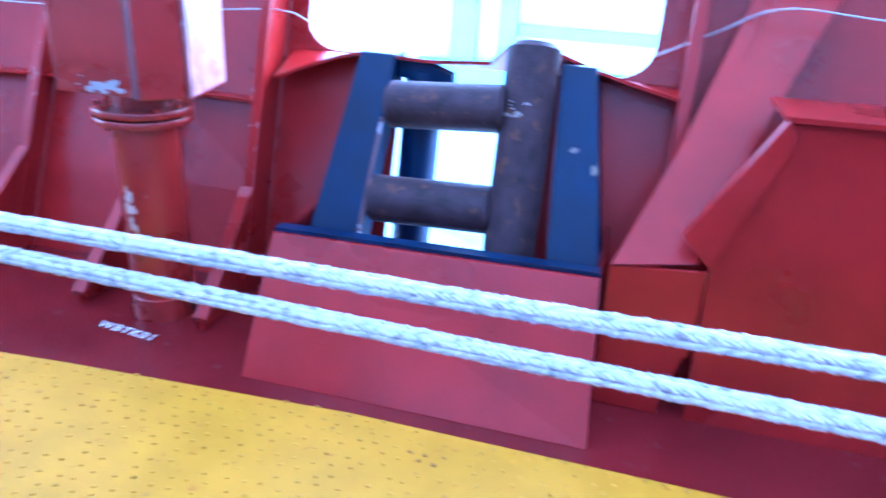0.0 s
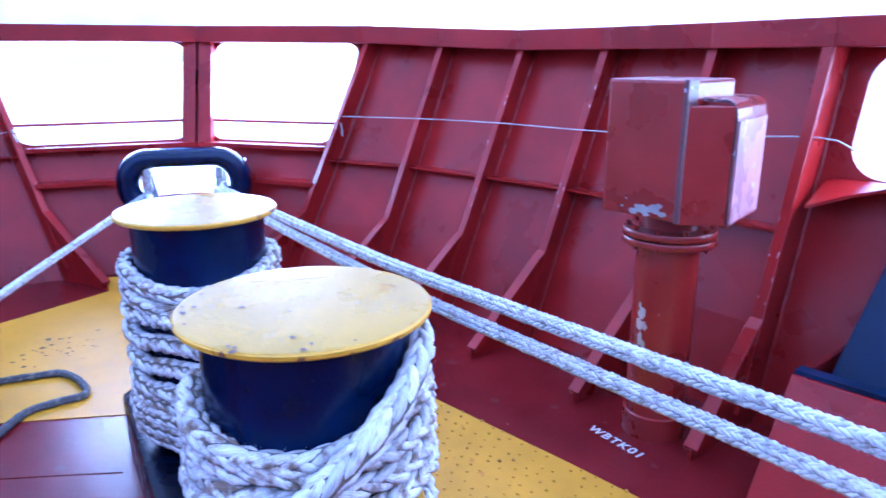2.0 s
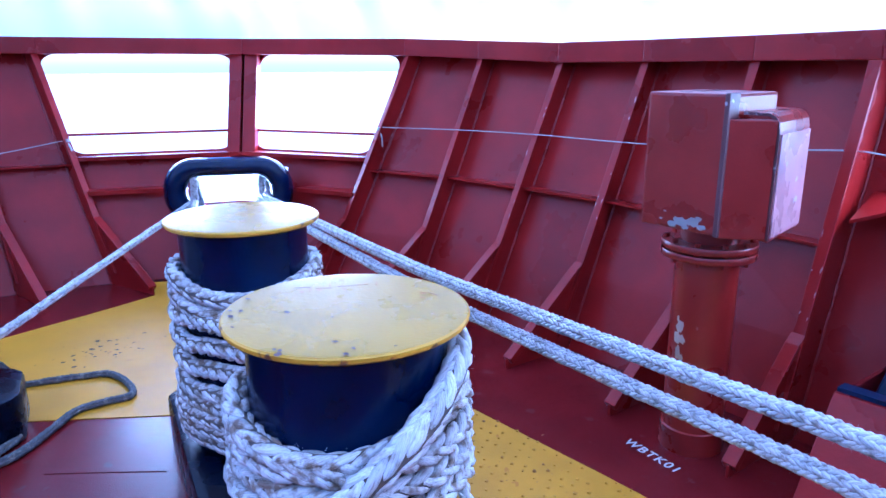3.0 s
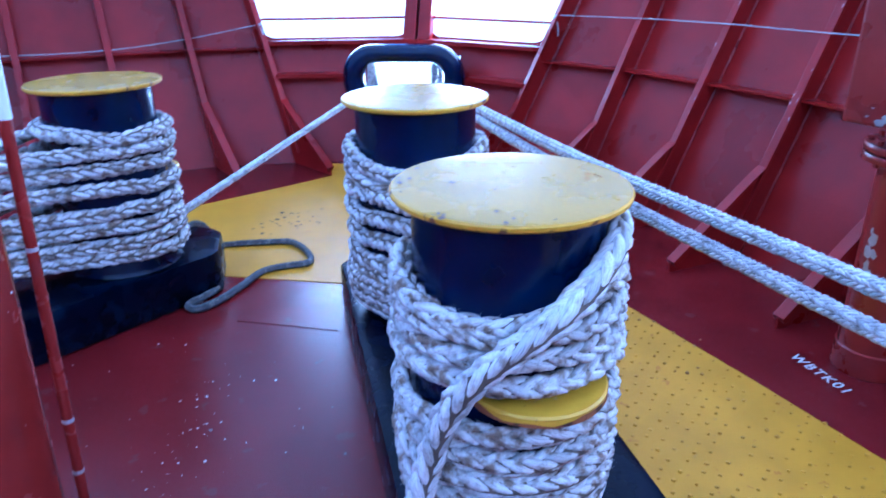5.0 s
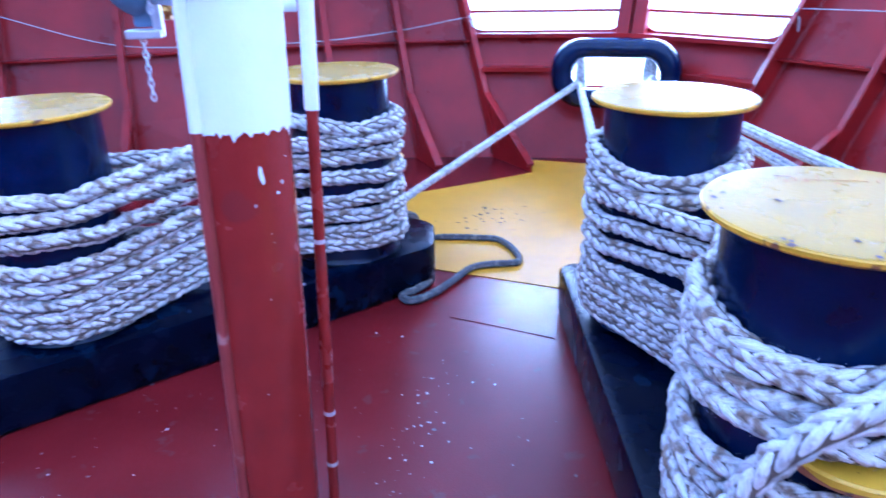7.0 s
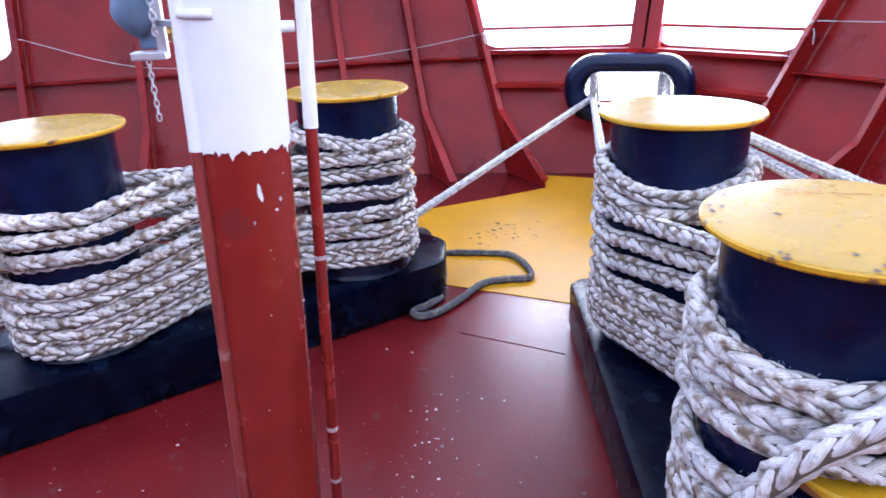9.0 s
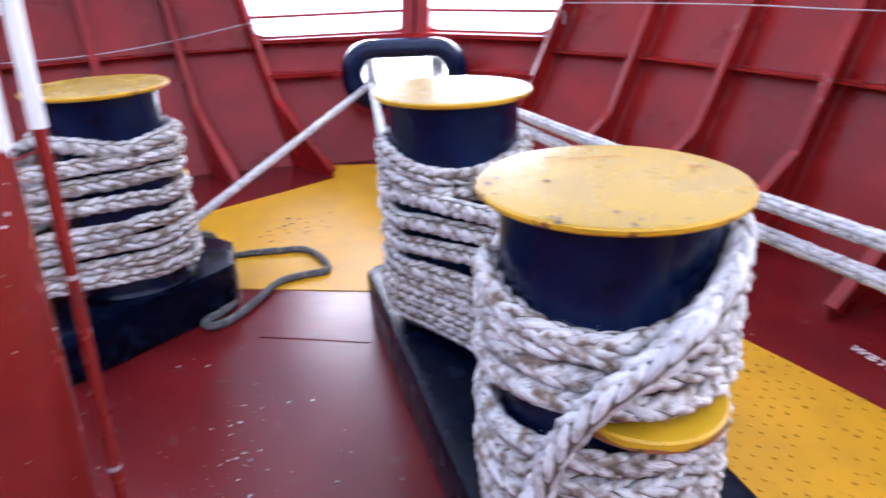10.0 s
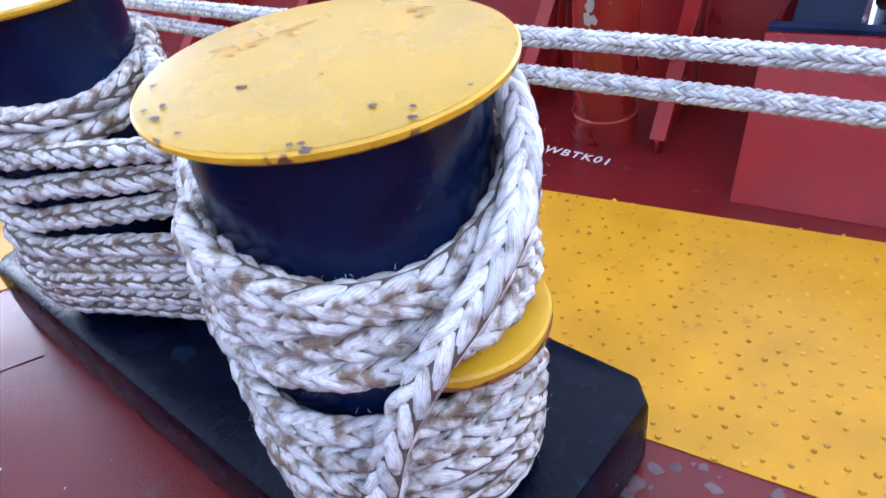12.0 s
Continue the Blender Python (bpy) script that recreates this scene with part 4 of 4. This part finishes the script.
for z, r in ((0.33, 0.0136), (0.482, 0.0140), (0.93, 0.0134)):
    bm = lathe([(0.0127, z - 0.006), (r, z - 0.004), (r, z + 0.004), (0.0127, z + 0.006)], 10)
    bm.transform(Matrix.Translation((-1.64, 0.080, 0)))
    part("rod_chip", bm, SPECK, pole, "pale chipped collar")
for du, z, w, h in ((-0.01, 1.125, 0.004, 0.016), (-0.007, 1.113, 0.003, 0.010), (0.02, 1.085, 0.003, 0.003), (-0.05, 1.15, 0.002, 0.005), (0.055, 0.88, 0.002, 0.003)):
    a = radians(8) + du * 10
    c, e1 = Vector((PX + 0.0932 * math.cos(a), PY + 0.0932 * math.sin(a), z)), Vector((-math.sin(a), math.cos(a), 0))
    bm = bmesh.new()
    bm.faces.new([bm.verts.new(c + e1 * w * math.cos(j * math.pi / 4) + Vector((0, 0, h * math.sin(j * math.pi / 4)))) for j in range(8)])
    part("paint_chip", bm, WHITE, pole, "white drip on the red paint")

for o in [c for c in pole.children if not c.name.startswith(("rod", "paint_chip"))]:
    o.matrix_basis = Matrix.Translation((0, -1.0 * 0.062 - 0.005, 0)) @ Matrix(((1, 0, 0, 0), (0, 1, 0.062, 0), (0, 0, 1, 0), (0, 0, 0, 1))) @ o.matrix_basis
g4 = random.Random(12)
for k in range(22):
    a, z, w = radians(g4.uniform(-60, 75)), g4.uniform(0.25, 1.18), 0.0009 + 0.0022 * g4.random() ** 2
    c, e1 = Vector((PX + 0.0932 * math.cos(a), PY + 0.062 * (z - 1.0) - 0.005 + 0.0932 * math.sin(a), z)), Vector((-math.sin(a), math.cos(a), 0))
    bm = bmesh.new()
    bm.faces.new([bm.verts.new(c + e1 * w * g4.uniform(0.6, 1.4) * math.cos(j * math.pi / 4) + Vector((0, 0, w * g4.uniform(0.6, 2.0) * math.sin(j * math.pi / 4)))) for j in range(8)])
    part("paint_chip", bm, SPECK, pole, "pale nick in the red paint")
bm = lathe([(0.0128, 0.0), (0.017, 0.004), (0.016, 0.05), (0.0145, 0.085), (0.0128, 0.09)], 14)
bm.transform(Matrix.Translation((-1.64, 0.080, 0)))
part("rod_rust", bm, RUST_EDGE, pole, "rusty foot of the rod")
for o in [c for c in pole.children if c.name.startswith("rod")]:
    o.matrix_basis = Matrix.Translation((0, -0.36 * 0.075, 0)) @ Matrix(((1, 0, 0, 0), (0, 1, 0.075, 0), (0, 0, 1, 0), (0, 0, 0, 1)))

hoist = thing("chain_hoist", "blue-grey canvas bag on a bracket with a hanging chain", "hoist")
bm = bmesh.new()
bmesh.ops.create_uvsphere(bm, u_segments=20, v_segments=14, radius=1.0)
for v in bm.verts:
    v.co = Vector((v.co.x * 0.05, v.co.y * 0.044, v.co.z * (0.10 if v.co.z > 0 else 0.075)))
    v.co.y += 0.006 * math.sin(v.co.z * 60)
bm.transform(Matrix.Translation((-1.88, -0.283, 1.465)))
part("bag", bm, BLUE_GREY, hoist, "", True)
part("plate", block(-1.88, -0.265, 1.352, 0.05, 0.075, 0.018), STEEL, hoist, "pale metal foot plate", bevel=0.003)
part("bracket", block(-1.88, -0.235, 1.43, 0.02, 0.022, 0.16), STEEL, hoist, "", bevel=0.003)
part("body", block(-1.90, -0.262, 1.44, 0.03, 0.05, 0.15), BLUE_GREY, hoist, "", bevel=0.006)
bm = lathe([(0, -0.03), (0.012, -0.03), (0.012, 0.0), (0.02, 0.0), (0.02, 0.014), (0, 0.014)], 12)
bm.transform(Matrix.Translation((-1.86, -0.20, 1.40)) @ pose(0, 0, 0, 90, 0, 0))
part("fitting", bm, BRASS, hoist, "small brass fitting")
part("fixing_bar", slab([(-1.905, -0.265, 1.42), (-1.64, -0.085, 1.42), (-1.64, -0.065, 1.42), (-1.905, -0.24, 1.42)], (0, 0, 0.014)), STEEL, hoist, "", bevel=0.002)
for k in range(9):
    z, ring = 1.338 - k * 0.0155, []
    for j in range(13):
        a = 2 * math.pi * j / 12
        u, w = 0.005 * math.cos(a), 0.010 * math.sin(a)
        ring.append((-1.88 + (u if k % 2 else 0), -0.272 + (0 if k % 2 else u), z + w))
    lk = tube_object("chain_link", [np.array(ring)], 0.0018, STEEL, 5)
    lk.parent = hoist

for k in range(7):
    z, ring = 1.50 - k * 0.016, []
    for j in range(13):
        a = 2 * math.pi * j / 12
        u, w = 0.006 * math.cos(a), 0.011 * math.sin(a)
        ring.append((-1.845 + (u if k % 2 else 0), -0.238 + (0 if k % 2 else u), z + w))
    lk = tube_object("chain_link", [np.array(ring)], 0.0022, STEEL, 5)
    lk.parent = hoist
for o in hoist.children:
    o.matrix_basis = Matrix.Translation((0, 0.014, 0)) @ o.matrix_basis

# ---- roller fairlead in the starboard opening ----
lead = thing("roller_fairlead", "navy roller fairlead with rusty rollers on a red steel seat", "fairlead")
part("seat_front", slab([(-0.97, 2.50, 0.001), (0.31, 2.51, 0.001), (0.266, 2.79, 0.50), (-0.983, 2.81, 0.465)], (0, 0.02, 0)), RED_WALL, lead, "red painted steel front plate", bevel=0.003)
part("seat_side", slab([(-0.97, 2.52, 0.001), (-0.97, 3.22, 0.001), (-0.97, 3.34, 0.455), (-0.97, 2.83, 0.455)], (0.016, 0, 0)), RED_DECK, lead)
part("seat_side", slab([(0.30, 2.53, 0.001), (0.30, 3.22, 0.001), (0.26, 3.34, 0.49), (0.26, 2.82, 0.49)], (0.016, 0, 0)), RED_DECK, lead)
part("rim_bar", slab([(-0.98, 2.815, 0.472), (0.265, 2.795, 0.507), (0.265, 2.85, 0.507), (-0.98, 2.87, 0.472)], (0, 0, 0.018)), NAVY_WORN, lead)


def cheek(x0, x1, x2, x3, y0, y1, z1, deep):
    """A leaning side plate of the fairlead, wider at its foot."""
    pts = [(x0, y0, 0.30), (x1, y0, 0.30), (x3, y1, z1), (x2, y1, z1)]
    return slab([Vector(p) + Vector((0, deep / 2, 0)) for p in pts], (0, deep, 0))


part("cheek", cheek(-0.955, -0.72, -0.835, -0.683, 2.98, 3.33, 1.10, 0.16), NAVY_WORN, lead, "", bevel=0.01)
part("cheek", cheek(0.07, 0.285, -0.005, 0.131, 2.93, 3.32, 1.125, 0.16), NAVY_WORN, lead, "", bevel=0.01)
part("crosshead", slab([(-0.72, 3.42, 1.07), (-0.70, 3.42, 1.0), (-0.45, 3.42, 0.985), (-0.45, 3.42, 1.03), (-0.58, 3.42, 1.075)], (0, 0.06, 0)), NAVY_WORN, lead, "", bevel=0.008)
part("foot_bar", slab([(-0.75, 3.0, 0.33), (0.10, 2.97, 0.35), (0.10, 3.12, 0.35), (-0.75, 3.15, 0.33)], (0, 0, 0.03)), NAVY_WORN, lead, "", bevel=0.004)
part("wear_strip", slab([(-0.712, 3.02, 0.40), (-0.675, 3.18, 0.87), (-0.688, 3.18, 0.87), (-0.728, 3.02, 0.40)], (0, 0.012, 0)), STRIP, lead, "dark edge strip with pale patches")


def roller(p, q, r):
    p, q = Vector(p), Vector(q)
    L = (q - p).length
    bm = lathe([(0, 0), (r * 0.8, 0), (r, r * 0.2), (r, L - r * 0.2), (r * 0.8, L), (0, L)], 32)
    bm.transform(Matrix.Translation(p) @ (q - p).to_track_quat("Z", "Y").to_matrix().to_4x4())
    return bm


part("roller", roller((-0.099, 3.06, 0.40), (-0.109, 3.29, 1.195), 0.103), RUST, lead, "upright rusty brown roller", True)
part("roller", roller((-0.66, 3.2, 0.923), (-0.18, 3.2, 0.955), 0.093), RUST, lead, "level rusty brown roller", True)
part("roller", roller((-0.70, 3.12, 0.547), (-0.18, 3.12, 0.567), 0.097), RUST, lead, "level rusty brown roller", True)
part("roller", roller((-0.614, 3.40, 0.20), (-0.59, 3.47, 1.04), 0.085), NAVY_WORN, lead, "upright dark roller at the back", True)
bm = bmesh.new()
g_ = random.Random(9)
for q in range(9):
    a_, z_, r_ = radians(-112 + g_.uniform(-34, 34)), 0.985 + g_.uniform(-0.045, 0.045), g_.uniform(0.010, 0.026)
    c_, e_ = Vector((-0.1065 + 0.1045 * math.cos(a_), 3.06 + (z_ - 0.40) * 0.289 + 0.106 * math.sin(a_), z_)), Vector((-math.sin(a_), math.cos(a_), 0))
    bm.faces.new([bm.verts.new(c_ + e_ * (r_ * g_.uniform(0.5, 1.0) * math.cos(j * math.pi / 4)) + Vector((0, 0, 0.6 * r_ * g_.uniform(0.6, 1.2) * math.sin(j * math.pi / 4)))) for j in range(8)])
tagged(part("worn_patch", bm, STEEL, lead), "patch rubbed to pale metal", kind="stuff")
bm = bmesh.new()
prof = [(-1.245, 0.955), (-1.09, 1.02), (-0.945, 1.069), (-0.843, 1.096), (-0.718, 1.093), (-0.546, 1.088), (-0.29, 1.105), (-0.225, 1.175), (-0.149, 1.205), (-0.034, 1.168), (0.13, 1.112), (0.291, 1.072), (0.454, 1.035)]
back = [bm.verts.new((x, 3.545, 1.055)) for x, z in prof]
front = [bm.verts.new((x, 3.35, z)) for x, z in prof]
for i in range(len(prof) - 1):
    bm.faces.new((back[i], back[i + 1], front[i + 1], front[i]))
geo = bmesh.ops.extrude_face_region(bm, geom=bm.faces[:])
bmesh.ops.translate(bm, verts=[v for v in geo["geom"] if isinstance(v, bmesh.types.BMVert)], vec=(0, 0, -0.014))
part("apron", bm, RED_WALL, hull_starboard, "curved red apron plate over the fairlead", True)

# leaning strut and locker aft of the fairlead
strut = thing("leaning_strut", "red painted leaning steel strut against the bulwark", "strut", kind="structure")
part("face_plate", slab([(0.292, 2.761, 0.566), (0.459, 3.063, 0.901), (0.719, 3.654, 1.56), (1.034, 3.656, 1.56), (0.751, 3.184, 1.036), (0.563, 2.792, 0.601)], (0, 0.016, -0.012)), RED_WALL, strut, bevel=0.004)
part("foot_plate", slab([(0.292, 2.775, 0.565), (0.60, 2.775, 0.59), (0.60, 2.79, 0.30), (0.56, 2.80, 0.16), (0.53, 2.80, 0.002), (0.296, 2.80, 0.002)], (0, 0.018, 0)), RED_WALL, strut, bevel=0.003)
part("web", slab([(0.46, 2.82, 0.0), (0.46, 2.82, 0.56), (0.74, 3.58, 1.54), (0.60, 3.24, 0.0)], (0.016, 0, 0)), RED_WALL, strut)
locker = thing("steel_locker", "red painted steel casing with a flanged edge beside the strut", "casing", kind="structure")
part("panel", slab([(0.63, 2.80, 0.001), (2.2, 2.82, 0.001), (2.2, 2.86, 1.12), (0.735, 2.80, 1.10), (0.60, 2.80, 0.72)], (0, 0.02, 0)), RED_WALL, locker)
part("edge_flange", slab([(0.50, 2.77, 0.71), (0.60, 2.77, 0.61), (0.76, 2.77, 1.04), (0.725, 2.77, 1.11)], (0, 0.04, 0)), RED_WALL, locker, bevel=0.004)
part("top_plate", slab([(0.72, 2.76, 1.11), (2.2, 2.78, 1.13), (2.2, 3.1, 1.13), (0.72, 3.1, 1.11)], (0, 0, 0.016)), RED_WALL, locker)

# ---- lashing cord along the bulwark ----
cord = [Vector((-1.13, 3.50, 1.17)), Vector((-1.26, 3.42, 1.225))] + [at(n, 1.15 + dz, 0.15) for n, dz in zip(STARBOARD[4:], (0.02, 0.0, 0.0, -0.01, -0.02))]
cs = tube_object("cord", [spline([tuple(p) for p in cord], 0.05)[0]], 0.0036, CORD, 6)
tagged(cs, "thin pale cord strung along the starboard frames", "cord")
cs = tube_object("cord", [spline([(0.33, 3.52, 1.16), (0.55, 3.46, 1.28), (0.76, 3.40, 1.38), (1.2, 3.40, 1.36), (2.4, 3.3, 1.36)], 0.05)[0]], 0.0036, CORD, 6)
tagged(cs, "thin pale cord tied across the frames aft of the opening", "cord")
pc = [at(n, z, 0.13) for n, z in zip(PORT[:6], (1.04, 0.95, 0.90, 0.90, 0.94, 1.18))]
cp = tube_object("cord", [spline([tuple(p) for p in pc], 0.05)[0]], 0.0036, CORD, 6)
tagged(cp, "thin pale cord sagging along the port frames", "cord")
for node, z in ((STARBOARD[-1], 1.12), (PORT[0], 1.04)):
    p = at(node, z, 0.155)
    k = [tuple(p + Vector((0.012 * math.sin(j * 2.1), 0.012 * math.cos(j * 2.1), 0.01 - 0.004 * j))) for j in range(6)] + [tuple(p + Vector((0.02, 0.01, -0.05))), tuple(p + Vector((0.015, 0.02, -0.13)))]
    tagged(tube_object("cord_knot", [spline(k, 0.01)[0]], 0.006, CORD, 6), "knotted cord end hanging from a frame", "cord")

# ---- outside ----
bm = bmesh.new()
bm.faces.new([bm.verts.new(p) for p in ((-900, -900, -6), (900, -900, -6), (900, 900, -6), (-900, 900, -6))])
solid("water", bm, SEA_GLARE, "harbour water around the ship, coloured near white for glare", "water", kind="structure")
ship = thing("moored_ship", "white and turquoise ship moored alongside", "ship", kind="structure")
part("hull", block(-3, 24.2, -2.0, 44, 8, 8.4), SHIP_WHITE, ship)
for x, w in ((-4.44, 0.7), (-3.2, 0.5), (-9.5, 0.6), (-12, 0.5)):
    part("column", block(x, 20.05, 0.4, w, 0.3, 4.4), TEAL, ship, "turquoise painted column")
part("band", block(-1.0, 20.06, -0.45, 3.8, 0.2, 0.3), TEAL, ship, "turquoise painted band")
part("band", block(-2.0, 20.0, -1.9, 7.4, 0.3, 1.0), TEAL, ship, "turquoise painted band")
